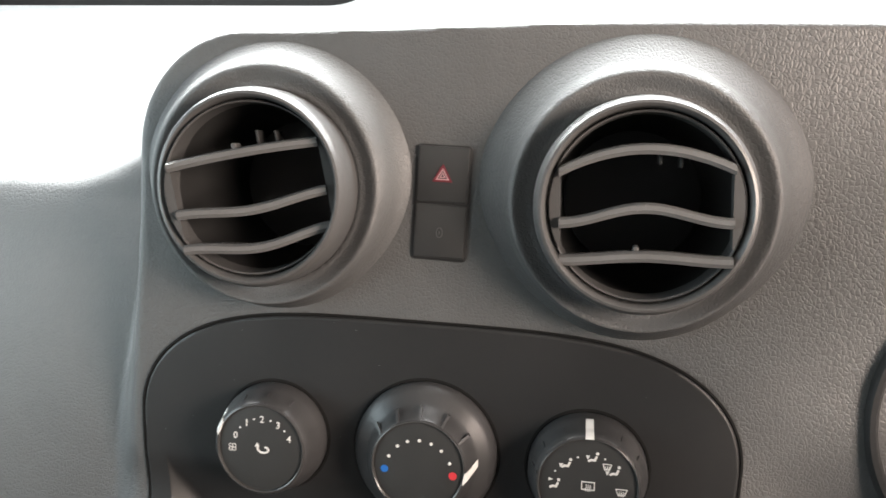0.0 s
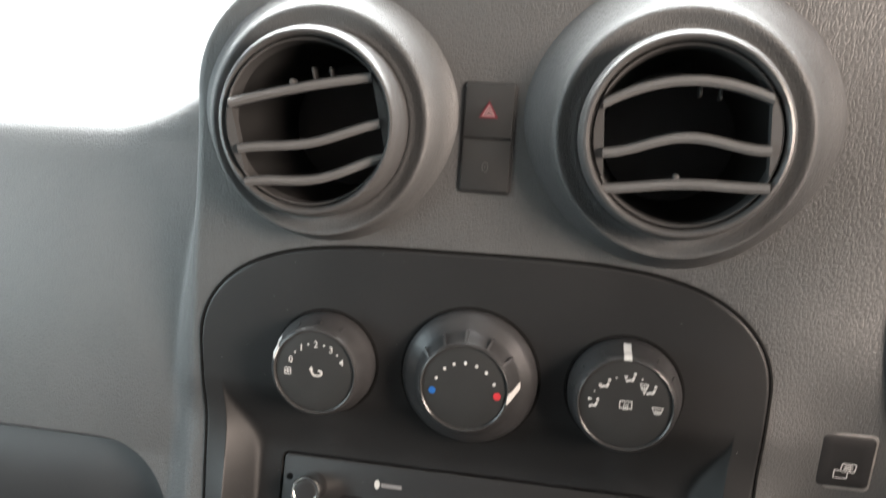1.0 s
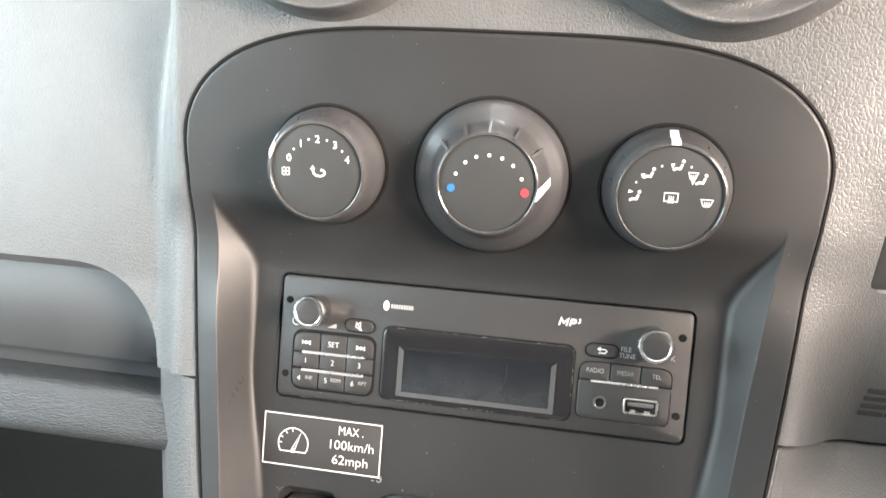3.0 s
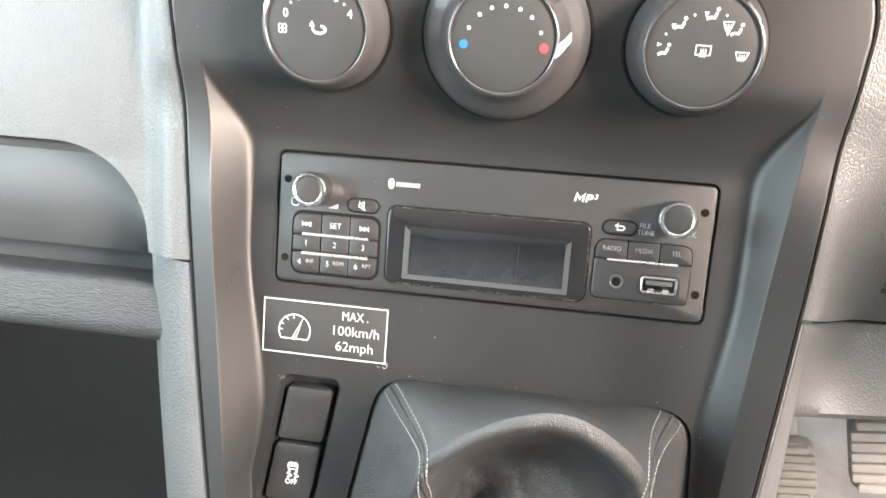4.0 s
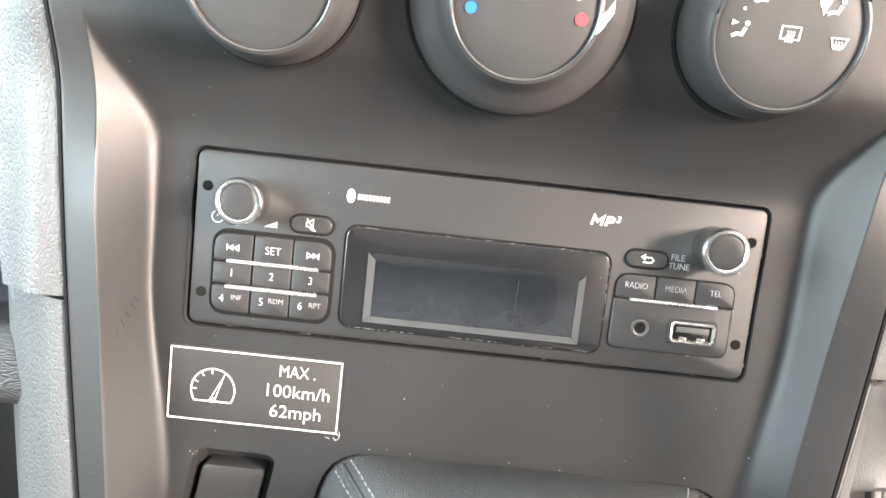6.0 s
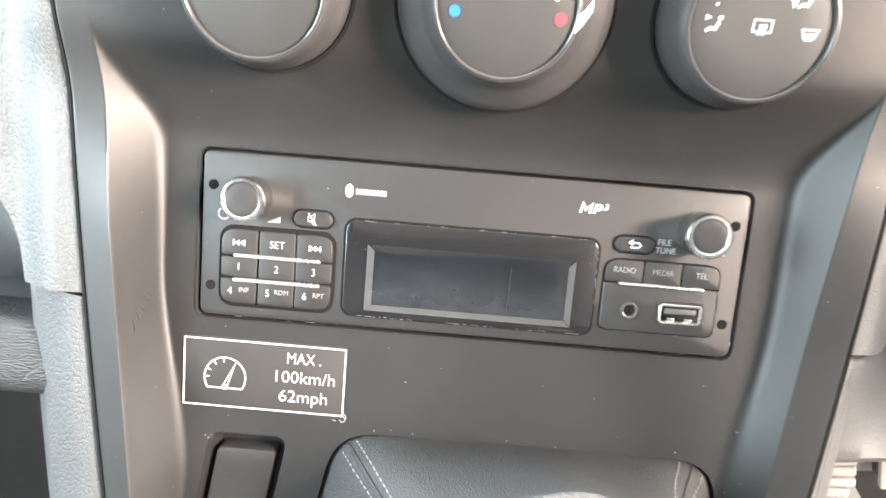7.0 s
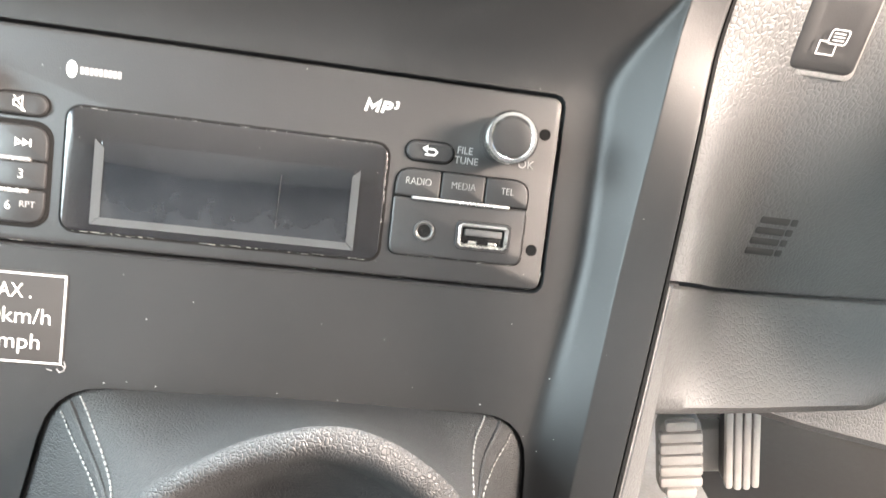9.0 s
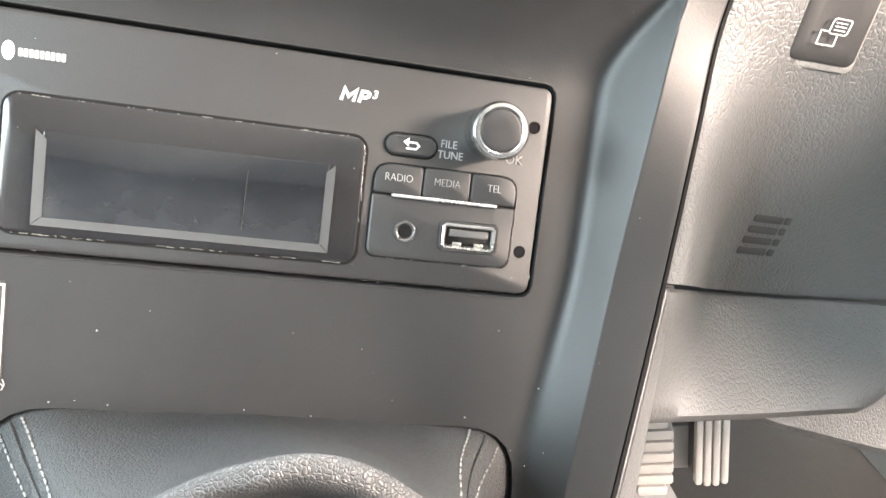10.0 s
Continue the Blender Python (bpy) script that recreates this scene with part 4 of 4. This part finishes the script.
part("light_bar", slab(0.0292, 0.0009, 0.0004, 0.002, RF - 0.0022, 0.0003, 0.0667, -0.0051), STRIP, radio, "bright metal strip")
bm = bmesh.new()
loft(bm, [[(x, y, z) for x, z in softened([(0.0869 - d, -0.0052 - d), (0.0469 + d, -0.0052 - d), (0.0469 + d, -0.0221 + d), (0.0869 - d, -0.0221 + d)], (0.0008, 0.0008, 0.0030, 0.0030), 4)] for d, y in ((0.0, 0.002), (0.0, RF - 0.0005), (0.0002, RF - 0.0008), (0.0006, RF - 0.0010))])
part("port_plate", outward(bm), RADIO_BLACK, radio)
JX, JZ, UX, UZ = 0.0568, -0.0145, 0.0745, -0.0144
bm = lathe([(0.0031, 0.0005), (0.0031, 0.0027), (0.0029, 0.0031), (0.0025, 0.0032), (0.0021, 0.0030), (0.0018, 0.0024), (0.0017, 0.0)], 32, cx=JX, cz=JZ, first=False, last=False)
jack = part("jack_socket", bm, JACK_RIM, radio, "round grey jack socket")
part("jack_hole", lathe([(0.0019, 0.0027), (0.0010, 0.0026)], 24, cx=JX, cz=JZ, first=False), BLACK, jack)


def chamfered(w, h, c):
    return [(UX + x, UZ + z) for x, z in ((w / 2, h / 2 - c), (w / 2 - c, h / 2), (-w / 2 + c, h / 2), (-w / 2, h / 2 - c), (-w / 2, -h / 2 + c), (-w / 2 + c, -h / 2), (w / 2 - c, -h / 2), (w / 2, -h / 2 + c))]


bm = bmesh.new()
loft(bm, [[(x, y, z) for x, z in chamfered(w, h, c)] for w, h, c, y in ((0.0166, 0.0086, 0.0010, 0.002), (0.0166, 0.0086, 0.0010, RF - 0.0012), (0.0162, 0.0082, 0.0010, RF - 0.0015), (0.0150, 0.0070, 0.0008, RF - 0.0015), (0.0150, 0.0070, 0.0008, RF - 0.0009))], False, False)
usb = part("usb_socket", outward(bm), BUTTON, radio, "black port surround")
bm = bmesh.new()
loft(bm, [[(x, y, z) for x, z in chamfered(w, h, c)] for w, h, c, y in ((0.0150, 0.0070, 0.0009, RF - 0.0008), (0.0150, 0.0070, 0.0009, RF - 0.0018), (0.0146, 0.0066, 0.0008, RF - 0.0020), (0.0136, 0.0056, 0.0005, RF - 0.0019), (0.0128, 0.0048, 0.0003, RF - 0.0011))], False, False)
part("usb_shell", outward(bm), STEEL, usb, "bright metal port shell")
part("usb_hole", slab(0.0134, 0.0054, 0.0004, 0.001, RF - 0.0010, 0.0001, UX, UZ), BLACK, usb)
part("usb_tongue", slab(0.0112, 0.0020, 0.0003, 0.001, RF - 0.0014, 0.0002, UX, UZ + 0.0009), VENT_TRIM, usb, "grey plastic tongue")
for k in range(2):
    part("usb_spring", slab(0.0026, 0.0008, 0.0002, 0.001, RF - 0.0015, 0.0001, UX - 0.0030 + 0.0060 * k, UZ - 0.0020), STEEL, usb)

# ---- speed sticker ----
sticker = thing("speed_sticker", pose(-0.0699, -0.0013, -0.0504), "black sticker with white speed limit lettering and gauge", "sticker")
part("film", slab(0.0590, 0.0266, 0.0010, 0.0001, -0.0002, 0.0001, n=2), STICKER, sticker)
bm = bmesh.new()
stroke(bm, [(-0.0289, 0.0124), (-0.0289, -0.0124), (0.0289, -0.0124), (0.0289, 0.0124)], 0.0005, -0.00035, 0.0001, closed=True)
part("border", bm, WHITE, sticker)
bm = lettering("MAX .", 0.0041, 0.0141, 0.0074, -0.00035, bold=-0.00004, narrow=0.82)
lettering("100km/h", 0.0044, 0.0144, 0.0004, -0.00035, bold=-0.00005, narrow=1.04, bm=bm)
lettering("62mph", 0.0044, 0.0144, -0.0068, -0.00035, bold=-0.00005, narrow=1.04, bm=bm)
part("lettering", bm, WHITE, sticker)
bm = bmesh.new()
GX, GZ = -0.0141, -0.0015
stroke(bm, arc(GX, GZ, 0.0074, 213, -33, 30) + [(GX, GZ - 0.0040)], 0.0005, -0.00035, 0.0001, closed=True)
for a in (180, 155, 125, 95):
    c, s_ = math.cos(radians(a)), math.sin(radians(a))
    stroke(bm, [(GX + 0.0072 * c, GZ + 0.0072 * s_), (GX + 0.0056 * c, GZ + 0.0056 * s_)], 0.0004, -0.00035, 0.0001)
stroke(bm, [(GX - 0.0008, GZ - 0.0034), (GX + 0.0038, GZ + 0.0058), (GX + 0.0008, GZ - 0.0034)], 0.0005, -0.00036, 0.0001, closed=True)
disc(bm, GX, GZ - 0.0036, 0.0010, -0.00037, 14, 0.0001)
part("gauge_mark", bm, WHITE, sticker)

bm = bmesh.new()
for bits in (((0.0288, -0.0140), (0.0296, -0.0150), (0.0304, -0.0146)), ((0.0306, -0.0118), (0.0311, -0.0132), (0.0306, -0.0146)), ((0.0262, -0.0143), (0.0276, -0.0146)), ((0.0300, -0.0128), (0.0309, -0.0136))):
    stroke(bm, [(x - 0.0008, z + 0.0002) for x, z in bits], 0.0003, -0.00036, 0.0001)
part("torn_corner", bm, GREY_PRINT, sticker, "frayed pale film corner")

# ---- rocker switches in the pocket ----
SH = 0.165


def pocket_switch(z0, z1, label):
    z = (z0 + z1) / 2
    x = -0.0755 + SH * (z + 0.0790)
    sw = thing("rocker_switch", pose(x, 0.0, z), label, "switch", "centre panel switches")
    part("cap", slab(0.0220, abs(z1 - z0), 0.0022, 0.009, 0.0006, 0.0012, 0, 0, SH, dish=0.0004), BUTTON, sw)
    return sw


pocket_switch(-0.0795, -0.1060, "blank black switch cover in the centre panel")
esp = pocket_switch(-0.1078, -0.1370, "black stability control switch lettered off")
pocket_switch(-0.1388, -0.1680, "black rocker switch below the stability switch")
bm = lettering("OFF", 0.0024, -0.0002, -0.0044, 0.0003, bold=0.00004)
stroke(bm, rounded(0.0046, 0.0032, 0.0010, 3, 0.0004, 0.0036), 0.0006, 0.0003, closed=True)
flat(bm, rounded(0.0040, 0.0018, 0.0006, 2, 0.0004, 0.0042), 0.00028)
for x in (-0.0014, 0.0022):
    flat(bm, rounded(0.0010, 0.0012, 0.0003, 2, x, 0.0016), 0.0003)
for x in (-0.0022, 0.0012):
    stroke(bm, [(x + 0.0014, 0.0010), (x + 0.0002, -0.0002), (x + 0.0018, -0.0012), (x, -0.0024)], 0.0008, 0.0003)
part("stability_mark", bm, WHITE, esp)

# ---- gear lever boot ----
boot = thing("gear_lever_boot", pose(0.028, 0.0, -0.12), "creased black leather gear lever boot with grey stitching", "gear boot")


def hole_edge(c, s):
    """Where a ray from the boot's middle meets the edge of its opening, counted from that middle."""
    best = 1.0
    for i, (x0, z0) in enumerate(BOOT_HOLE):
        x1, z1 = BOOT_HOLE[(i + 1) % len(BOOT_HOLE)]
        ax, az, bx, bz = x0 - 0.028, z0 + 0.12, x1 - x0, z1 - z0
        det = c * -bz + s * bx
        if abs(det) > 1e-9:
            t, u = (ax * -bz + az * bx) / det, (c * az - s * ax) / det
            if t > 0 and -1e-6 <= u <= 1 + 1e-6:
                best = min(best, t)
    return c * best, s * best


# the crest of the fold by its angle about the boot's middle: x, depth and height
CREST = ((-20, 0.043, -0.036, -0.012), (0, 0.046, -0.040, 0.012), (25, 0.0455, -0.045, 0.034), (45, 0.040, -0.052, 0.047), (65, 0.027, -0.056, 0.058), (85, 0.012, -0.058, 0.0655),
         (105, -0.003, -0.058, 0.0635), (125, -0.0185, -0.057, 0.056), (145, -0.033, -0.054, 0.045), (160, -0.042, -0.050, 0.035), (175, -0.047, -0.042, 0.020), (190, -0.051, -0.035, 0.005),
         (210, -0.050, -0.030, -0.018), (240, -0.032, -0.030, -0.046), (270, 0.0, -0.032, -0.056), (300, 0.028, -0.033, -0.047), (340, 0.043, -0.036, -0.012))


def crest(a):
    """The fold's crest at an angle in degrees, smoothed over its neighbours."""
    a = (a + 20) % 360 - 20
    out = Vector()
    for d, w in ((-14, 0.15), (-7, 0.22), (0, 0.26), (7, 0.22), (14, 0.15)):
        v = (a + d + 20) % 360 - 20
        out += w * Vector([float(np.interp(v, [c[0] for c in CREST], [c[i] for c in CREST])) for i in (1, 2, 3)])
    return out * 1.01


BOOT_STEPS = 120


def boot_ring(level):
    """A loop of the boot: 0 at the panel, 1 on the fold, 2 in the valley behind it, 3 on the lever's sleeve, 4 down in the sleeve's mouth."""
    pts = []
    for k in range(BOOT_STEPS):
        a = 2 * math.pi * k / BOOT_STEPS
        c, s = math.cos(a), math.sin(a)
        x, z = hole_edge(c, s)
        base, fold = Vector((x, 0.0015, z)), crest(math.degrees(a))
        pit = Vector((0.026 * c - 0.002, -0.018 - 0.004 * s - 0.011 * c, -0.006 + 0.029 * s))
        hump = Vector((0.0120 * c, -0.0240 - 0.002 * s - 0.004 * c, -0.0120 + 0.0175 * s))
        mouth = Vector((0.0055 * c, -0.0160, -0.0120 + 0.0105 * s))
        if level <= 1:
            q = level
            p = base.lerp(fold, q)
            bulge = -math.sin(math.pi * q) * 0.0035
            p += Vector((c * bulge, -bulge * 0.9, s * bulge * 0.3))
            p.y -= 0.0022 * math.sin(math.pi * q) ** 2 * math.sin(5 * a + 1.0)
        elif level <= 2:
            q = level - 1
            p = fold.lerp(pit, q)
            p.y = mixed(fold.y, pit.y, 0.7 * step(0.03, 0.85, q) + 0.3 * q) - 0.0035 * math.sin(math.pi * min(1, q * 3.5))
        elif level <= 3:
            q = level - 2
            p = pit.lerp(hump, q)
            p.y = mixed(pit.y, hump.y, step(0.15, 1.0, q))
        else:
            q = level - 3
            p = hump.lerp(mouth, q)
            p.y = mixed(hump.y, mouth.y, q ** 1.6)
        w = noise.noise(Vector((c * 2.2, s * 2.2, level * 1.8))) + 0.45 * noise.noise(Vector((c * 6.0, s * 6.0, level * 5.0)))
        if level > 0.05:
            p.y += 0.0013 * w * min(1.0, 3 * level)
        pts.append(p)
    return pts


levels = [k / 12 for k in range(12)] + [0.95, 0.98, 1.0, 1.03, 1.08] + [1.12 + 0.88 * k / 26 for k in range(27)] + [2.0 + k / 14 for k in range(1, 15)] + [3.1, 3.25, 3.4, 3.6, 3.8, 4.0]
bm = bmesh.new()
loft(bm, [boot_ring(v) for v in levels], False, True)
skin = part("leather", outward(bm), LEATHER, boot, sharp=80)


def boot_point(a, level):
    ring_pts = boot_ring(level)
    k = (a / 360 * BOOT_STEPS) % BOOT_STEPS
    i = int(k)
    return ring_pts[i % BOOT_STEPS].lerp(ring_pts[(i + 1) % BOOT_STEPS], k - i)


def seam(keys, stitched):
    """A run of stitches, or a raised joint, along pairs of angle and level from the panel over the fold."""
    bm = bmesh.new()
    n = 42 if stitched else 56
    marks = [k / (len(keys) - 1) for k in range(len(keys))]
    pts = []
    for k in range(n + 1):
        a, v = (sum(float(np.interp(k / n + d, marks, [key[i] for key in keys])) for d in (-0.08, 0.0, 0.08)) / 3 for i in (0, 1))
        pts.append(boot_point(a, v))
    for k in range(n):
        a, b = pts[k], pts[k + 1]
        lo, hi = (a.lerp(b, 0.12), a.lerp(b, 0.84)) if stitched else (a, b)
        d = (hi - lo).normalized()
        side = d.cross(Vector((0, -1, 0.3))).normalized()
        up = side.cross(d).normalized()
        if up.y > 0:
            up = -up
        r = 0.00033 if stitched else 0.0008
        rings = []
        for q, s in ((0.0, 0.5), (0.3, 1.0), (0.7, 1.0), (1.0, 0.5)) if stitched else ((0.0, 1.0), (1.0, 1.0)):
            c = lo.lerp(hi, q) + up * (0.00035 if stitched else 0.0001)
            rings.append([c + (side * math.cos(t) + up * math.sin(t)) * r * s for t in (0, 1.05, 2.1, 3.14, 4.2, 5.24)])
        loft(bm, rings)
    return outward(bm)


LEFT_OUTER = ((147.5, 0.01), (152, 0.35), (156, 0.65), (160, 0.95), (170, 1.15), (184, 1.35), (198, 1.55))
LEFT_INNER = ((143, 0.01), (146, 0.35), (150, 0.70), (156, 1.03), (167, 1.28), (182, 1.48), (198, 1.70))
RIGHT_INNER = ((43, 0.01), (41, 0.30), (39, 0.60), (36, 0.92), (30, 1.10), (21, 1.24), (11, 1.42), (0, 1.60))
RIGHT_OUTER = ((36, 0.01), (32, 0.30), (29, 0.60), (25, 0.90), (19, 1.05), (12, 1.17), (4, 1.30), (-6, 1.45))
for outer_keys, inner_keys in ((LEFT_OUTER, LEFT_INNER), (RIGHT_OUTER, RIGHT_INNER)):
    for keys in (outer_keys, inner_keys):
        part("stitching", seam(keys, True), THREAD, skin, "grey stitches")
    part("joint", seam([((a + c) / 2, (b + d) / 2) for (a, b), (c, d) in zip(outer_keys, inner_keys)], False), LEATHER, skin)

# ---- display switch and slots on the driver's side ----
fold_y = dash_y(0.1706, 0.0584)
display_switch = thing("display_switch", pose(0.1706, fold_y - 0.0006, 0.0584, 22.5, 0, 0), "black push switch with two overlapping rectangles", "switch")
part("surround", slab(0.0244, 0.0292, 0.0030, 0.016, -0.0002, 0.0010), SCUFFED, display_switch, "pale worn surround")
part("cap", slab(0.0222, 0.0262, 0.0026, 0.008, -0.0012, 0.0012, 0, 0.0006, dish=0.0006), BUTTON, display_switch)
bm = bmesh.new()
stroke(bm, rounded(0.0058, 0.0042, 0.0008, 2, 0.0012, -0.0016, 0.1), 0.00032, -0.0020, closed=True)
for k in range(3):
    stroke(bm, [(-0.0006, -0.0006 - 0.0010 * k), (0.0030, -0.0006 - 0.0010 * k)], 0.00032, -0.0020)
stroke(bm, [(-0.0021, -0.0032), (-0.0043, -0.0032), (-0.0043, -0.0070), (0.0012, -0.0070), (0.0012, -0.0042)], 0.00032, -0.0020)
part("windows_mark", bm, WHITE, display_switch)

gy = dash_y(0.1796, -0.0050)
grille = thing("slotted_grille", pose(0.1796, gy, -0.0050, 23.3, 0, 0.0), "four narrow slots in the dark dashboard", "grille")
# Flush bars whose dark colour stands for the shade of recessed slots.
for k in range(4):
    x, z = -0.0004 * k, 0.0060 - 0.0040 * k
    part("slot", slab(0.0106, 0.0026, 0.0007, 0.003, -0.00022, 0.00010, x - 0.0016, z), SLOT_SHADE, grille)
    part("slot", slab(0.0024, 0.0026, 0.0006, 0.003, -0.00022, 0.00010, x + 0.0055, z), SLOT_SHADE, grille)

# ---- steering column shroud ----
steering = thing("steering_column", pose(0.2450, fascia(0.116) + 0.002, 0.1160, 13), "dark plastic steering column with round shroud and unseen wheel", "steering column")
part("shell", lathe([(0.0665, -0.012), (0.0665, 0.0040), (0.0655, 0.0060), (0.0635, 0.0062), (0.0618, 0.0040), (0.0600, -0.018), (0.0300, -0.022)], 64, first=False), SATIN, steering)

# ---- steering wheel, out of view, added to shade the driver's side ----
AXLE = pose(0.2450, fascia(0.116) + 0.002, 0.1160, 13).inverted() @ pose(0.388, -0.150, 0.032, 6, 0, 0)
bm = bmesh.new()
loops = []
for k in range(73):
    a = 2 * math.pi * k / 72
    loops.append([((0.178 + 0.0145 * math.cos(t)) * math.cos(a), 0.0145 * math.sin(t), (0.178 + 0.0145 * math.cos(t)) * math.sin(a)) for t in [2 * math.pi * q / 12 for q in range(12)]])
loft(bm, loops, False, False)
wheel = part("wheel_rim", outward(bm), LEATHER, steering, "unseen black leather three-spoked wheel, added for shade", at=AXLE)
part("hub", slab(0.170, 0.145, 0.050, 0.035, -0.006, 0.012), SMOOTH, wheel)
for turn_by in (0, 180, 270):
    part("spoke", slab(0.110, 0.046, 0.010, 0.010, -0.004, 0.004, 0.118, 0), SMOOTH, wheel, at=pose(0, 0, 0, 0, turn_by, 0))
# Unseen block, sized and placed so its shadow falls across the fascia.
part("shade_shroud", slab(0.150, 0.062, 0.026, 0.030, -0.085, 0.012), SMOOTH, steering, "unseen dark shroud added to shade the driver's side", at=pose(0.128, 0.0, -0.038, -13))
part("column_tube", lathe([(0.040, -0.140), (0.042, -0.035), (0.030, -0.020)], 32), SMOOTH, wheel)

# ---- pedals ----
def pedal(name, x, y, z, w, h, upright, label, mat):
    ped = thing(name, pose(x, y, z, 12, -11, -14), label, "pedal", "driver's pedals")
    bm = bmesh.new()
    slab(w, h, 0.012, 0.012, 0.0, 0.003, bm=bm)
    pad = part("pad", bm, RUBBER if not upright else BUTTON, ped)
    n = 7 if not upright else 4
    for k in range(n):
        q = -0.5 + (k + 0.5) / n
        if upright:
            part("rib", slab(w / n * 0.80, h * (0.98 - 0.16 * abs(q)), 0.0024, 0.001, -0.005, 0.0012, q * w * 0.96, 0), mat, pad)
        else:
            part("rib", slab(w * (0.98 - 0.28 * max(0, abs(q) - 0.28) / 0.15), h / n * 0.78, 0.0022, 0.001, -0.005, 0.0012, 0, q * h * 0.95), mat, pad)
    part("arm", slab(0.014, 0.30, 0.005, 0.030, 0.014, 0.003, 0, 0.13), PEDAL_METAL, ped)
    return ped


pedal("clutch_pedal", 0.261, 0.315, -0.220, 0.038, 0.058, False, "ribbed rubber clutch pedal", RUBBER)
pedal("brake_pedal", 0.3205, 0.310, -0.1945, 0.034, 0.074, False, "ribbed grey rubber brake pedal", PEDAL_METAL)
accelerator = pedal("accelerator_pedal", 0.3730, 0.312, -0.1840, 0.029, 0.076, True, "accelerator pedal with bright upright ribs", PEDAL_METAL)
part("side_arm", slab(0.026, 0.042, 0.004, 0.030, 0.013, 0.003, -0.022, -0.010), PEDAL_METAL, accelerator)


# ---- the cabin ----
def structure(name, bm, mat, label, category):
    ob = part(name, bm, mat)
    return tagged(ob, label, category, "", "structure")


def box(x0, x1, y0, y1, z0, z1, bm=None):
    bm = bm or bmesh.new()
    loft(bm, [[(x0, y0, z), (x1, y0, z), (x1, y1, z), (x0, y1, z)] for z in (z0, z1)])
    return outward(bm)


structure("floor", box(-0.85, 0.85, -1.25, 0.80, -0.06, 0.0), CARPET, "black carpeted cabin floor", "floor")
structure("wall_firewall", box(-0.80, 0.80, 0.62, 0.70, 0.001, 0.70), CARPET, "dark lined bulkhead behind the pedals", "wall")
structure("wall_rear", box(-0.85, 0.85, -1.25, -1.19, 0.001, 1.35), REAR_LINING, "dark grey lined rear bulkhead", "wall")
structure("ceiling", box(-0.85, 0.85, -1.25, 0.02, 1.35, 1.41), LINING, "pale grey cabin roof lining", "ceiling")
for side, name in ((-1, "wall_left"), (1, "wall_right")):
    a, b = sorted((side * 0.801, side * 0.85))
    if side < 0:
        bm = box(a, b, -1.189, 0.80, 0.001, 0.56)
        box(a, b, 0.30, 0.80, 0.561, 0.74, bm)
        box(a, b, -1.189, -0.80, 0.561, 0.74, bm)
    else:
        bm = box(a, b, -1.189, 0.80, 0.001, 0.12)
        box(a, b, -1.189, -0.80, 0.121, 0.74, bm)
        box(a, b, 0.30, 0.80, 0.121, 0.74, bm)
    box(a, b, -1.189, -0.80, 0.741, 1.349, bm)
    box(a, b, 0.30, 0.42, 0.741, 1.349, bm)
    box(a, b, -0.799, 0.299, 1.24, 1.349, bm)
    structure(name, bm, TRIM_PAINT, "grey van side lining with an opening to daylight", "wall")
# Added plate: light falling on the floor is partly put into its colour.
structure("footwell_plate", box(0.10, 0.47, 0.06, 0.60, 0.002, 0.02), PALE_LIT_FLOOR, "pale footwell plate, partly for the lit floor", "floor")
structure("pedal_bracket", box(0.20, 0.44, 0.30, 0.619, 0.37, 0.46), SMOOTH, "dark steel pedal bracket on the bulkhead", "bracket")
structure("cowl", box(-0.80, 0.80, 0.605, 0.68, 0.712, 0.85), BLACK, "black band under the windscreen", "trim")
bm = bmesh.new()
loft(bm, [[(x, 0.600, 0.853), (x, 0.03, 1.36), (x, 0.034, 1.364), (x, 0.604, 0.857)] for x in (-0.84, 0.84)])
glass = bpy.data.materials.new("windscreen_glass")
glass.use_nodes = True
gb = glass.node_tree.nodes["Principled BSDF"]
gb.inputs["Transmission Weight"].default_value, gb.inputs["Roughness"].default_value, gb.inputs["IOR"].default_value = 1.0, 0.0, 1.45
gb.inputs["Base Color"].default_value = (0.92, 0.96, 0.95, 1)
screen = structure("window_1", outward(bm), glass, "clear sloping windscreen", "window")
screen.visible_shadow = False
